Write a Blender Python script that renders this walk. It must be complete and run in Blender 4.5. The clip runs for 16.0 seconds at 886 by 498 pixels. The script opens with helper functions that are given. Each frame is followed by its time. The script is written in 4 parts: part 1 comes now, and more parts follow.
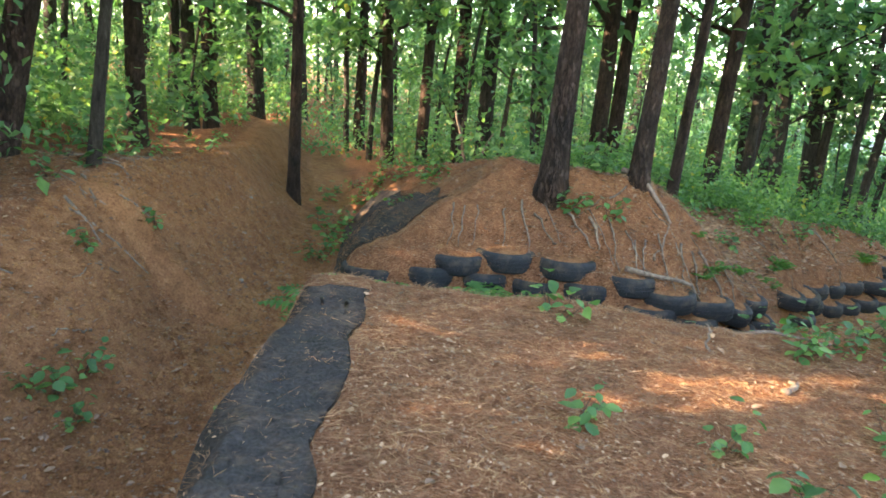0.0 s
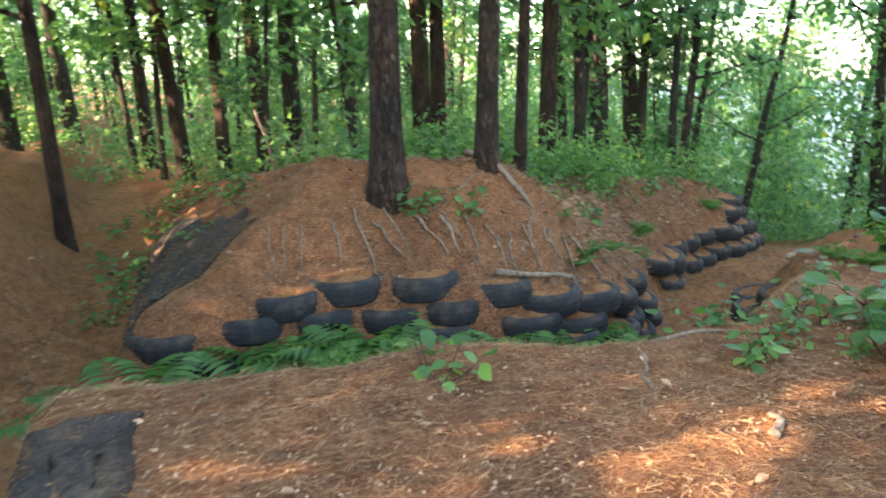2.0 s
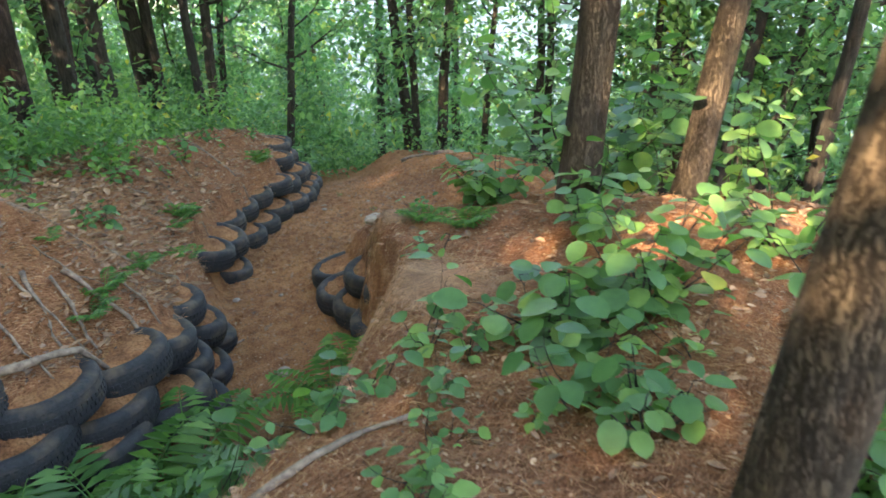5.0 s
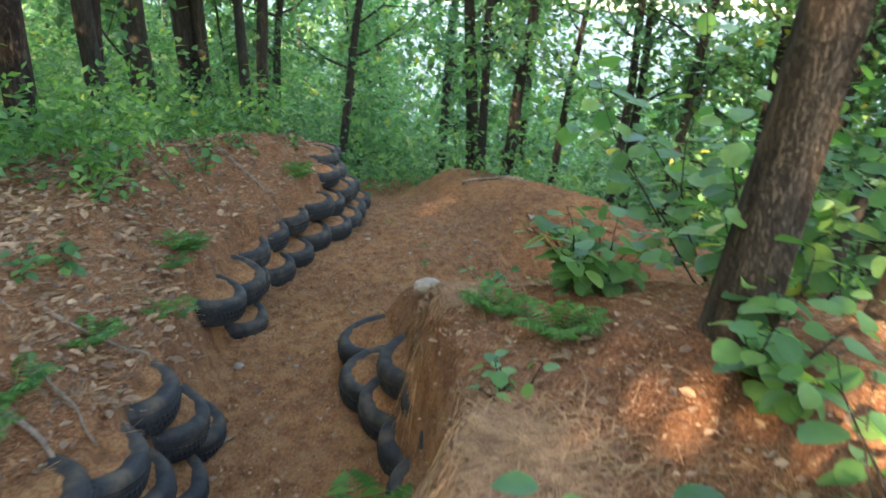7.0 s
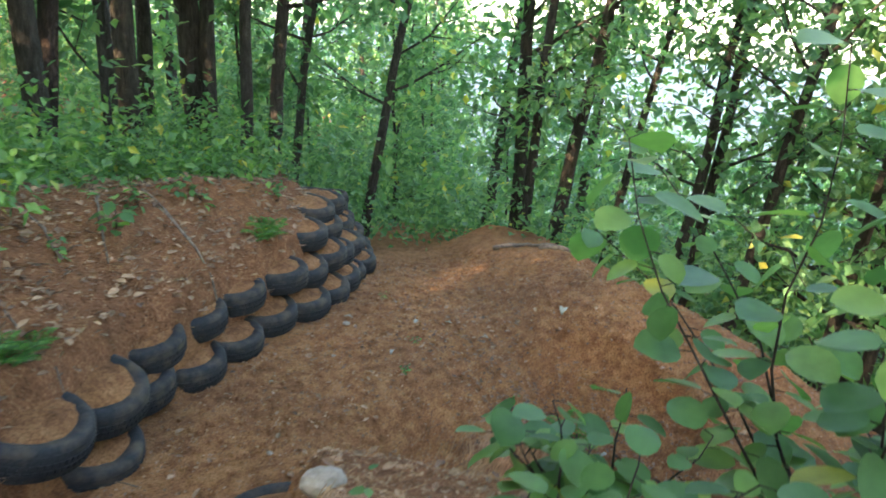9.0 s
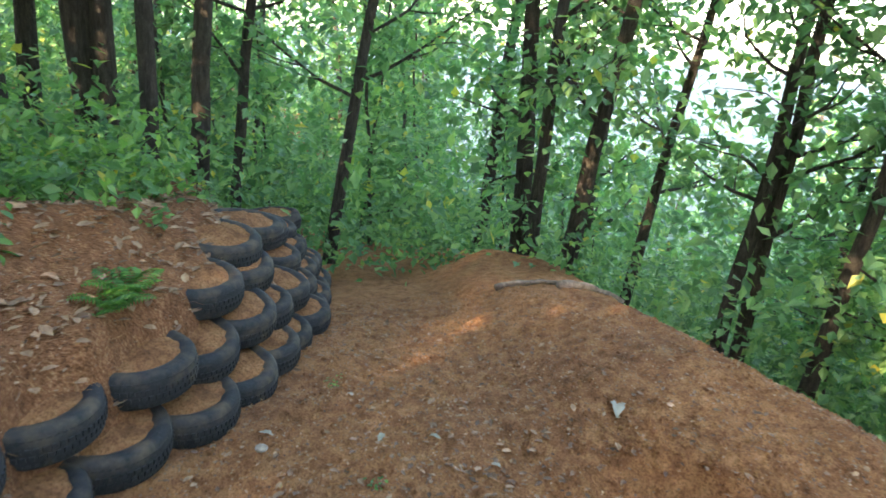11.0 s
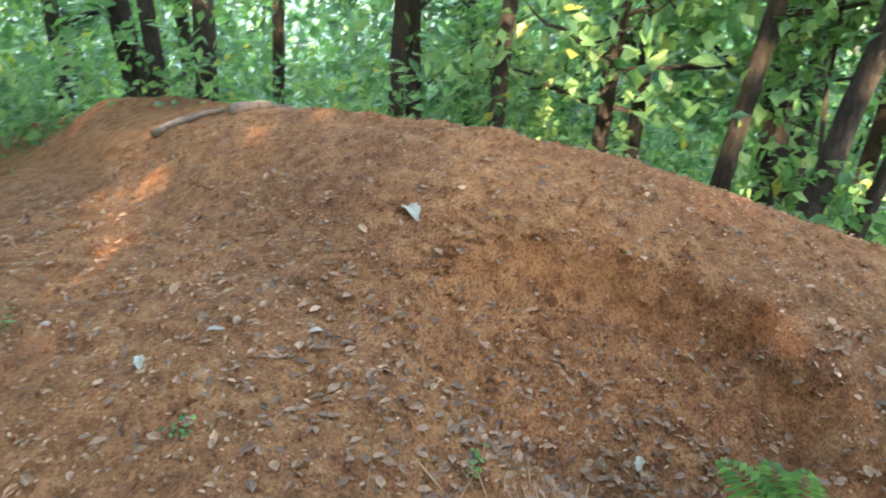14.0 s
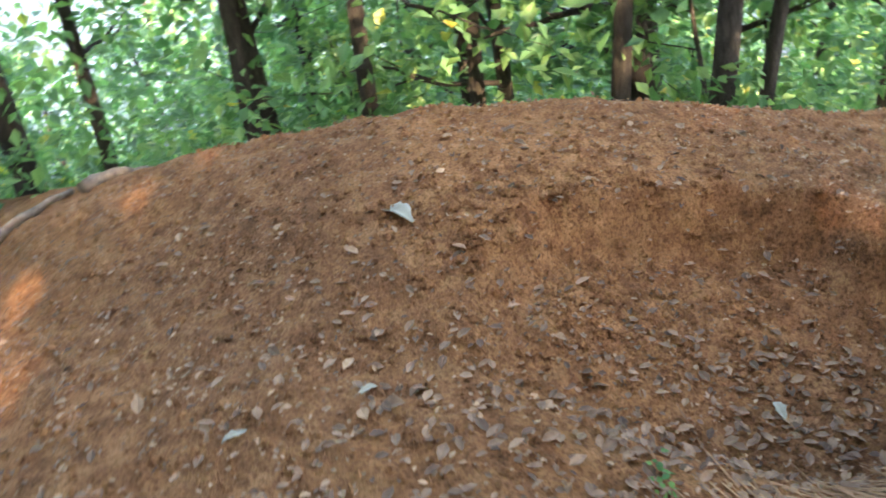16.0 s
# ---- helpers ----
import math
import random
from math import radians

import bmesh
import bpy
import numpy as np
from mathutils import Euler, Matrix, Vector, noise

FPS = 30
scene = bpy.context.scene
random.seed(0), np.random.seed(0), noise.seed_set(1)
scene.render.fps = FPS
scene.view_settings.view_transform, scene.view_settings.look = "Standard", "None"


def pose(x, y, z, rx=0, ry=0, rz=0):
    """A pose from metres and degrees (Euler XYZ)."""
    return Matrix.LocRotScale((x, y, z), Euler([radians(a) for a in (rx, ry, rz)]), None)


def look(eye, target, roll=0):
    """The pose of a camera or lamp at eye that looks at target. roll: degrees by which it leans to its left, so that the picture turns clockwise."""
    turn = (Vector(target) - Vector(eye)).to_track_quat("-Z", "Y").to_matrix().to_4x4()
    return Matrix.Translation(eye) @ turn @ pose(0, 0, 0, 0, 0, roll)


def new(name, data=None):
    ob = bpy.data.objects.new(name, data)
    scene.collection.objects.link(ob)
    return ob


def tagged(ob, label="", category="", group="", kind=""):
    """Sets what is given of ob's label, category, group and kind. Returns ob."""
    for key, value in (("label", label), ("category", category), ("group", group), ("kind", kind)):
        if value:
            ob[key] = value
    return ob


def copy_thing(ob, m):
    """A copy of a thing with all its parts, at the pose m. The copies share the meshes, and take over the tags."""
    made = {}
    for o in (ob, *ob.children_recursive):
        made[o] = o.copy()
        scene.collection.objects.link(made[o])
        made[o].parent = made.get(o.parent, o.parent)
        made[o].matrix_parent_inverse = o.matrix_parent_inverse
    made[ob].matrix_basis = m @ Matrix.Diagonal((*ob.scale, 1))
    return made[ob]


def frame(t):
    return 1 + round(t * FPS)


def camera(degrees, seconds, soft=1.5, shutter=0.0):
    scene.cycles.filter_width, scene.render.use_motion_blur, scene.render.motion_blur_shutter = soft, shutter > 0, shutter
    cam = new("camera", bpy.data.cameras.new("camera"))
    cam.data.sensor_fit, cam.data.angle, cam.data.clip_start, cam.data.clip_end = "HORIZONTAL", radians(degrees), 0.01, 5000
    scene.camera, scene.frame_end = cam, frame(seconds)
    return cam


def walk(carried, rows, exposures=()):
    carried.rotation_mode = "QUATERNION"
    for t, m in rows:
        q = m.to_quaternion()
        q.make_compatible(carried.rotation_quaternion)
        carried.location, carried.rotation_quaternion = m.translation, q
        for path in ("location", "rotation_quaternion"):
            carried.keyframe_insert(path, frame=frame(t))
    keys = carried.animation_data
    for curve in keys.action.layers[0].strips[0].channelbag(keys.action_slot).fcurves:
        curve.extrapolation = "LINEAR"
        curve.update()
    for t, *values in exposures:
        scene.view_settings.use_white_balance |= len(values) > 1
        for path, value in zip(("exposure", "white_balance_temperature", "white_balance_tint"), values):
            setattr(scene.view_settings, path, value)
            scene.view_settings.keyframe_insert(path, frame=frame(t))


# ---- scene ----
PATH = [
    (0, (-0.445, 0.403, 1.473), (-0.239, 2.335, 0.998), 5.3),
    (0.5, (-0.467, 0.716, 1.432), (-0.238, 2.648, 0.968), 5.5),
    (1, (-0.396, 1.125, 1.405), (-0.143, 3.061, 0.969), 1.5),
    (1.5, (-0.318, 1.507, 1.396), (0.202, 3.386, 0.952), 0.2),
    (2, (-0.187, 1.878, 1.373), (0.469, 3.703, 0.886), -1.5),
    (2.5, (0.019, 2.232, 1.375), (0.893, 3.951, 0.846), -3.8),
    (3, (0.195, 2.524, 1.363), (1.384, 4.031, 0.803), -4.3),
    (3.5, (0.444, 2.779, 1.346), (1.701, 4.228, 0.779), -5.8),
    (4, (0.712, 3.03, 1.296), (2.169, 4.257, 0.687), -6.9),
    (4.2, (0.834, 3.107, 1.282), (2.353, 4.241, 0.645), -6.7),
    (6.3, (1.645, 4.215, 1.436), (3.158, 5.276, 0.672), -1.0),
    (6.5, (1.82, 4.312, 1.376), (3.332, 5.383, 0.621), -0.9),
    (7, (2.297, 4.524, 1.246), (3.764, 5.688, 0.544), 1.6),
    (7.5, (2.726, 4.721, 1.208), (4.158, 5.943, 0.535), 1.8),
    (8, (3.203, 4.866, 1.162), (4.586, 6.157, 0.514), 3.2),
    (8.5, (3.679, 5.109, 1.129), (5.042, 6.437, 0.514), 3.8),
    (9, (4.044, 5.277, 1.168), (5.408, 6.6, 0.544), 4.9),
    (9.2, (4.175, 5.352, 1.169), (5.55, 6.67, 0.558), 5.4),
    (11.3, (5.928, 7.172, 0.655), (7.329, 8.463, 0.047), 4.5),
    (11.5, (5.962, 7.251, 0.626), (7.369, 8.533, 0.014), 3.1),
    (12, (6.113, 7.489, 0.518), (7.505, 8.713, -0.232), 3.5),
    (12.5, (6.217, 7.661, 0.428), (7.658, 8.812, -0.347), 3.6),
    (13, (6.206, 7.826, 0.364), (7.734, 8.762, -0.524), 1.9),
    (13.5, (6.212, 7.893, 0.319), (7.839, 8.61, -0.597), -1.3),
    (14, (6.279, 8.077, 0.121), (8.011, 8.355, -0.839), 0.6),
    (14.5, (6.213, 8.226, -0.1), (8.032, 8.497, -0.888), -2.9),
    (15, (6.309, 8.412, -0.166), (8.112, 8.519, -1.025), -2.9),
    (15.5, (6.484, 8.607, -0.183), (8.256, 8.638, -1.11), -6.3),
    (16, (6.793, 8.756, -0.238), (8.559, 8.617, -1.165), -10.9),
]
cam = camera(63.8, 16.0, soft=1.7, shutter=0.5)
walk(cam, [(t, look(eye, target, roll)) for t, eye, target, roll in PATH], exposures=[(0.0, 3.9, 7200, 15), (4.0, 3.85, 7200, 15), (6.5, 3.85, 7100, 14), (9.0, 3.85, 7000, 13), (11.5, 4.0, 7000, 13),
    (12.0, 4.05, 7000, 14), (12.5, 4.2, 7100, 15), (14.0, 4.5, 7200, 17), (14.5, 4.1, 7200, 19), (15.0, 4.1, 7200, 19), (16.0, 4.3, 7200, 19)])

# ---- sky and sun ----
SUN_FROM = Vector((-0.93, -0.12, 0.46)).normalized()
world = bpy.data.worlds.new("world")
scene.world = world
world.use_nodes = True
wn = world.node_tree.nodes
sky = wn.new("ShaderNodeTexSky")
sky.sky_type = "NISHITA"
sky.sun_disc = False
sky.sun_elevation = math.asin(SUN_FROM.z)
sky.sun_rotation = math.atan2(SUN_FROM.x, SUN_FROM.y)
sky.dust_density = 1.5
wn["Background"].inputs["Strength"].default_value = 0.15
world.node_tree.links.new(sky.outputs["Color"], wn["Background"].inputs["Color"])
sun = new("sun", bpy.data.lights.new("sun", "SUN"))
sun.data.energy, sun.data.angle, sun.data.color = 3.9, radians(0.6), (1.0, 0.80, 0.56)
sun.matrix_world = look((0, 0, 30), Vector((0, 0, 30)) - SUN_FROM)

rng = np.random.default_rng(7)


# ---- materials ----
def mat_nodes(name):
    m = bpy.data.materials.new(name)
    m.use_nodes = True
    nt = m.node_tree
    return m, nt, nt.nodes["Principled BSDF"]


def add(nt, kind, **props):
    n = nt.nodes.new(kind)
    for k, v in props.items():
        if k in n.inputs:
            n.inputs[k].default_value = v
    return n


def ramp(nt, source, stops):
    r = nt.nodes.new("ShaderNodeValToRGB")
    while len(r.color_ramp.elements) < len(stops):
        r.color_ramp.elements.new(0.5)
    for e, (p, c) in zip(r.color_ramp.elements, stops):
        e.position, e.color = p, (*c, 1)
    nt.links.new(source, r.inputs["Fac"])
    return r.outputs["Color"]


def mix(nt, fac, a, b, mode="MIX"):
    n = nt.nodes.new("ShaderNodeMix")
    n.data_type, n.blend_type = "RGBA", mode
    for sock, v in ((n.inputs[0], fac), (n.inputs[6], a), (n.inputs[7], b)):
        if isinstance(v, (int, float)):
            sock.default_value = v
        elif isinstance(v, tuple):
            sock.default_value = (*v, 1)
        else:
            nt.links.new(v, sock)
    return n.outputs[2]


def noise_tex(nt, scale, detail=4, rough=0.55, stretch=None):
    tc = nt.nodes.new("ShaderNodeTexCoord")
    src = tc.outputs["Object"]
    if stretch:
        mp = nt.nodes.new("ShaderNodeMapping")
        mp.inputs["Scale"].default_value = stretch
        nt.links.new(src, mp.inputs["Vector"])
        src = mp.outputs["Vector"]
    n = add(nt, "ShaderNodeTexNoise", Scale=scale, Detail=detail, Roughness=rough)
    nt.links.new(src, n.inputs["Vector"])
    return n


def bump(nt, bsdf, height, strength, distance):
    b = add(nt, "ShaderNodeBump", Strength=strength, Distance=distance)
    nt.links.new(height, b.inputs["Height"])
    nt.links.new(b.outputs["Normal"], bsdf.inputs["Normal"])
    return b


def soil_material():
    m, nt, b = mat_nodes("forest_soil")
    big, mid, fine = noise_tex(nt, 0.9, 3), noise_tex(nt, 9, 5, 0.65), noise_tex(nt, 70, 5, 0.7)
    needle = noise_tex(nt, 38, 4, 0.7, (1.0, 5.0, 1.0))
    clay = ramp(nt, mid.outputs["Fac"], [(0.30, (0.20, 0.088, 0.038)), (0.52, (0.36, 0.170, 0.076)), (0.72, (0.47, 0.245, 0.116))])
    crumbs = ramp(nt, fine.outputs["Fac"], [(0.34, (0.46, 0.42, 0.40)), (0.54, (1, 1, 1)), (0.74, (1.2, 1.15, 1.1))])
    clay = mix(nt, 1.0, clay, crumbs, "MULTIPLY")
    litter = ramp(nt, needle.outputs["Fac"], [(0.30, (0.060, 0.028, 0.014)), (0.46, (0.225, 0.096, 0.044)), (0.58, (0.35, 0.165, 0.082)), (0.72, (0.50, 0.33, 0.20))])
    duff = ramp(nt, mid.outputs["Fac"], [(0.35, (0.62, 0.58, 0.55)), (0.6, (1, 1, 1))])
    litter = mix(nt, 1.0, litter, duff, "MULTIPLY")
    mask = nt.nodes.new("ShaderNodeAttribute")
    mask.attribute_name = "litter"
    edge = add(nt, "ShaderNodeMath")
    edge.operation = "MULTIPLY_ADD"
    nt.links.new(mid.outputs["Fac"], edge.inputs[0])
    edge.inputs[1].default_value = 0.9
    nt.links.new(mask.outputs["Fac"], edge.inputs[2])
    step = nt.nodes.new("ShaderNodeMapRange")
    step.inputs[1].default_value, step.inputs[2].default_value = 0.72, 1.12
    nt.links.new(edge.outputs[0], step.inputs[0])
    col = mix(nt, step.outputs[0], clay, litter)
    tone = ramp(nt, big.outputs["Fac"], [(0.3, (0.80, 0.78, 0.78)), (0.7, (1.12, 1.08, 1.0))])
    nt.links.new(mix(nt, 1.0, col, tone, "MULTIPLY"), b.inputs["Base Color"])
    b.inputs["Roughness"].default_value = 0.95
    b.inputs["Specular IOR Level"].default_value = 0.15
    h = mix(nt, 0.5, fine.outputs["Color"], needle.outputs["Color"])
    bump(nt, b, h, 1.0, 0.045)
    return m


def bark_material(name, dark, light, scale, stretch, depth, moss=(0.2, 0.2, 0.2)):
    m, nt, b = mat_nodes(name)
    n = noise_tex(nt, scale, 6, 0.65, (1, 1, stretch))
    v = add(nt, "ShaderNodeTexVoronoi", Scale=scale * 1.5)
    v.feature = "DISTANCE_TO_EDGE"
    tc = nt.nodes.new("ShaderNodeTexCoord")
    mp = nt.nodes.new("ShaderNodeMapping")
    mp.inputs["Scale"].default_value = (1, 1, stretch)
    nt.links.new(tc.outputs["Object"], mp.inputs["Vector"])
    warp = mix(nt, 0.22, mp.outputs["Vector"], n.outputs["Color"], "ADD")
    nt.links.new(warp, v.inputs["Vector"])
    plate = ramp(nt, v.outputs["Distance"], [(0.0, (0.0, 0.0, 0.0)), (0.16, (1, 1, 1))])
    h = mix(nt, 0.55, plate, n.outputs["Color"], "MULTIPLY")
    col = ramp(nt, n.outputs["Fac"], [(0.32, dark), (0.62, light), (0.8, tuple(c * 1.35 for c in light))])
    crack = mix(nt, 1.0, col, ramp(nt, v.outputs["Distance"], [(0.0, (0.52, 0.50, 0.49)), (0.20, (1, 1, 1))]), "MULTIPLY")
    patches = noise_tex(nt, 2.1, 3)
    col = mix(nt, 1.0, crack, ramp(nt, patches.outputs["Fac"], [(0.35, (0.75, 0.75, 0.75)), (0.65, moss)]), "MULTIPLY")
    nt.links.new(col, b.inputs["Base Color"])
    b.inputs["Roughness"].default_value = 0.9
    b.inputs["Specular IOR Level"].default_value = 0.2
    bump(nt, b, h, 1.0, depth)
    return m


def leaf_material(name, low, mid_c, high, glow, gloss=0.45):
    m, nt, b = mat_nodes(name)
    geo = nt.nodes.new("ShaderNodeNewGeometry")
    info = nt.nodes.new("ShaderNodeObjectInfo")
    col = ramp(nt, geo.outputs["Random Per Island"], [(0.0, low), (0.5, mid_c), (0.94, high), (0.975, high), (1.0, (0.42, 0.36, 0.06))])
    tone = ramp(nt, info.outputs["Random"], [(0.0, (0.82, 0.86, 0.9)), (1.0, (1.15, 1.1, 1.0))])
    blot = noise_tex(nt, 14, 3)
    col = mix(nt, 1.0, col, tone, "MULTIPLY")
    col = mix(nt, 1.0, col, ramp(nt, blot.outputs["Fac"], [(0.3, (0.8, 0.82, 0.8)), (0.7, (1.1, 1.1, 1.05))]), "MULTIPLY")
    nt.links.new(col, b.inputs["Base Color"])
    b.inputs["Roughness"].default_value = gloss
    b.inputs["Specular IOR Level"].default_value = 0.35
    tr = nt.nodes.new("ShaderNodeBsdfTranslucent")
    nt.links.new(mix(nt, 1.0, col, glow, "MULTIPLY"), tr.inputs["Color"])
    ms = nt.nodes.new("ShaderNodeMixShader")
    ms.inputs[0].default_value = 0.48
    nt.links.new(b.outputs[0], ms.inputs[1])
    nt.links.new(tr.outputs[0], ms.inputs[2])
    nt.links.new(ms.outputs[0], nt.nodes["Material Output"].inputs["Surface"])
    return m


def plain_material(name, dark, light, scale, rough, depth=0.004, island=False):
    m, nt, b = mat_nodes(name)
    n = noise_tex(nt, scale, 5, 0.65)
    big = noise_tex(nt, scale * 0.15, 3)
    col = ramp(nt, n.outputs["Fac"], [(0.33, dark), (0.68, light)])
    if island:
        geo = nt.nodes.new("ShaderNodeNewGeometry")
        col = mix(nt, 1.0, col, ramp(nt, geo.outputs["Random Per Island"], [(0.0, (0.45, 0.42, 0.42)), (0.6, (1, 1, 1)), (1.0, (1.22, 1.25, 1.28))]), "MULTIPLY")
    col = mix(nt, 1.0, col, ramp(nt, big.outputs["Fac"], [(0.3, (0.75, 0.75, 0.75)), (0.7, (1.15, 1.12, 1.1))]), "MULTIPLY")
    nt.links.new(col, b.inputs["Base Color"])
    b.inputs["Roughness"].default_value = rough
    bump(nt, b, n.outputs["Fac"], 0.6, depth)
    return m


def tyre_material(name, clean, dirty):
    m, nt, b = mat_nodes(name)
    n, fine = noise_tex(nt, 7, 4), noise_tex(nt, 60, 4, 0.7)
    geo = nt.nodes.new("ShaderNodeNewGeometry")
    sep = nt.nodes.new("ShaderNodeSeparateXYZ")
    nt.links.new(geo.outputs["Normal"], sep.inputs[0])
    rubber = ramp(nt, fine.outputs["Fac"], [(0.3, (0.010, 0.011, 0.012)), (0.7, (0.026, 0.027, 0.029))])
    dust = ramp(nt, n.outputs["Fac"], [(clean, (0.0, 0.0, 0.0)), (dirty, (0.45, 0.45, 0.45))])
    nt.links.new(mix(nt, dust, rubber, (0.17, 0.115, 0.065)), b.inputs["Base Color"])
    b.inputs["Roughness"].default_value = 0.78
    b.inputs["Specular IOR Level"].default_value = 0.3
    bump(nt, b, fine.outputs["Fac"], 0.4, 0.004)
    return m


SOIL = soil_material()
PINE_BARK = bark_material("pine_bark", (0.020, 0.015, 0.013), (0.078, 0.058, 0.046), 15, 0.28, 0.030, (1.35, 1.1, 0.95))
OAK_BARK = bark_material("oak_bark", (0.066, 0.049, 0.035), (0.125, 0.096, 0.068), 24, 0.16, 0.028, (1.15, 1.1, 0.95))
DARK_BARK = bark_material("thin_trunk_bark", (0.026, 0.022, 0.018), (0.092, 0.078, 0.062), 26, 0.22, 0.012, (1.1, 1.08, 1.0))
LEAF = leaf_material("broad_leaf", (0.035, 0.095, 0.030), (0.060, 0.150, 0.045), (0.105, 0.215, 0.055), (1.25, 1.5, 0.75))
LEAF_PALE = leaf_material("shrub_leaf", (0.060, 0.145, 0.055), (0.105, 0.225, 0.080), (0.19, 0.32, 0.095), (1.25, 1.5, 0.7), 0.4)
LEAF_FAR = leaf_material("forest_leaf", (0.050, 0.128, 0.060), (0.098, 0.21, 0.094), (0.18, 0.295, 0.115), (1.3, 1.5, 0.85))
FERN = leaf_material("fern_leaf", (0.045, 0.125, 0.030), (0.075, 0.18, 0.045), (0.12, 0.25, 0.06), (1.2, 1.45, 0.7))
RUBBER = tyre_material("tyre_rubber", 0.52, 0.78)
DUSTY_RUBBER = tyre_material("dusty_rubber", 0.48, 0.74)
def cloth_material(name, dark, light):
    m, nt, b = mat_nodes(name)
    weave, patch, streak = noise_tex(nt, 60, 4, 0.7), noise_tex(nt, 3.2, 5, 0.65), noise_tex(nt, 26, 4, 0.7, (1.0, 4.0, 1.0))
    col = ramp(nt, weave.outputs["Fac"], [(0.33, dark), (0.68, light)])
    dust = mix(nt, 1.0, ramp(nt, patch.outputs["Fac"], [(0.46, (0.06, 0.06, 0.06)), (0.66, (0.55, 0.55, 0.55))]), ramp(nt, streak.outputs["Fac"], [(0.42, (0.1, 0.1, 0.1)), (0.62, (1, 1, 1))]), "MULTIPLY")
    nt.links.new(mix(nt, dust, col, (0.24, 0.145, 0.085)), b.inputs["Base Color"])
    b.inputs["Roughness"].default_value = 0.95
    b.inputs["Specular IOR Level"].default_value = 0.2
    bump(nt, b, streak.outputs["Fac"], 0.8, 0.02)
    return m


CLOTH = cloth_material("black_geotextile", (0.010, 0.010, 0.010), (0.055, 0.050, 0.046))
DRY_LEAF = plain_material("dry_leaf", (0.20, 0.105, 0.052), (0.42, 0.26, 0.15), 20, 0.75, 0.002, island=True)
DRY_DARK = plain_material("dark_dry_leaf", (0.14, 0.075, 0.042), (0.31, 0.19, 0.115), 20, 0.8, 0.002, island=True)
STRAW = plain_material("pine_needle", (0.24, 0.115, 0.050), (0.42, 0.23, 0.105), 12, 0.8, 0.001, island=True)
DEAD_WOOD = plain_material("dead_wood", (0.09, 0.060, 0.042), (0.25, 0.185, 0.13), 25, 0.85, 0.006)
STONE = plain_material("pale_stone", (0.20, 0.155, 0.115), (0.38, 0.31, 0.245), 18, 0.8, 0.004)
PALE = plain_material("dried_grey_leaf", (0.22, 0.205, 0.15), (0.34, 0.32, 0.25), 18, 0.7, 0.002)


# ---- mesh helpers ----
def raw_mesh(name, verts, faces, material, smooth=False):
    verts, faces = np.asarray(verts, dtype=np.float32), np.asarray(faces, dtype=np.int32)
    me = bpy.data.meshes.new(name)
    n, k = faces.shape
    me.vertices.add(len(verts))
    me.vertices.foreach_set("co", verts.ravel())
    me.loops.add(n * k)
    me.loops.foreach_set("vertex_index", faces.ravel())
    me.polygons.add(n)
    me.polygons.foreach_set("loop_start", np.arange(0, n * k, k, dtype=np.int32))
    me.polygons.foreach_set("use_smooth", np.full(n, smooth))
    me.materials.append(material)
    me.update()
    me.validate()
    return me


def part(name, mesh, parent, label=""):
    ob = new(name, mesh)
    ob.parent = parent
    if label:
        ob["label"] = label
    return ob


def base_empty(name, m):
    ob = new(name)
    ob.empty_display_size = 0.1
    ob.matrix_basis = m
    return ob


def tube(points, radii, sides=10, wobble=0.0, seed=0):
    """Vertices and quads of a tapered, closed tube along points."""
    pts = np.asarray(points, float)
    r = np.random.default_rng(seed)
    verts, ang = [], np.linspace(0, 2 * math.pi, sides, endpoint=False)
    lump = 1 + wobble * r.normal(size=sides)
    for i, p in enumerate(pts):
        d = pts[min(i + 1, len(pts) - 1)] - pts[max(i - 1, 0)]
        d /= np.linalg.norm(d) + 1e-9
        a = np.cross(d, (0.31, 0.93, 0.17) if abs(d[2]) > 0.5 else (0, 0, 1))
        a /= np.linalg.norm(a)
        b = np.cross(d, a)
        rad = radii[i] * lump * (1 + 0.5 * wobble * r.normal(size=sides))
        verts.append(p + np.outer(np.cos(ang) * rad, a) + np.outer(np.sin(ang) * rad, b))
    n = len(pts)
    verts.append(pts[-1:] + 0)
    verts.append(pts[:1] + 0)
    i, j = np.meshgrid(np.arange(n - 1), np.arange(sides), indexing="ij")
    k = (j + 1) % sides
    quads = np.stack([i * sides + j, i * sides + k, (i + 1) * sides + k, (i + 1) * sides + j], -1).reshape(-1, 4)
    j = np.arange(sides)
    k = (j + 1) % sides
    top = np.stack([(n - 1) * sides + j, (n - 1) * sides + k, np.full(sides, n * sides), np.full(sides, n * sides)], -1)
    tris = [np.stack([q[:, [0, 1, 2]], q[:, [0, 2, 3]]], 1).reshape(-1, 3) for q in (quads,)]
    cap = np.concatenate([top[:, :3], np.stack([k, j, np.full(sides, n * sides + 1)], -1)])
    return np.concatenate(verts), np.concatenate([tris[0], cap])


def join(pieces):
    vs, fs, off = [], [], 0
    for v, f in pieces:
        vs.append(v)
        fs.append(np.asarray(f) + off)
        off += len(v)
    return np.concatenate(vs), np.concatenate(fs)


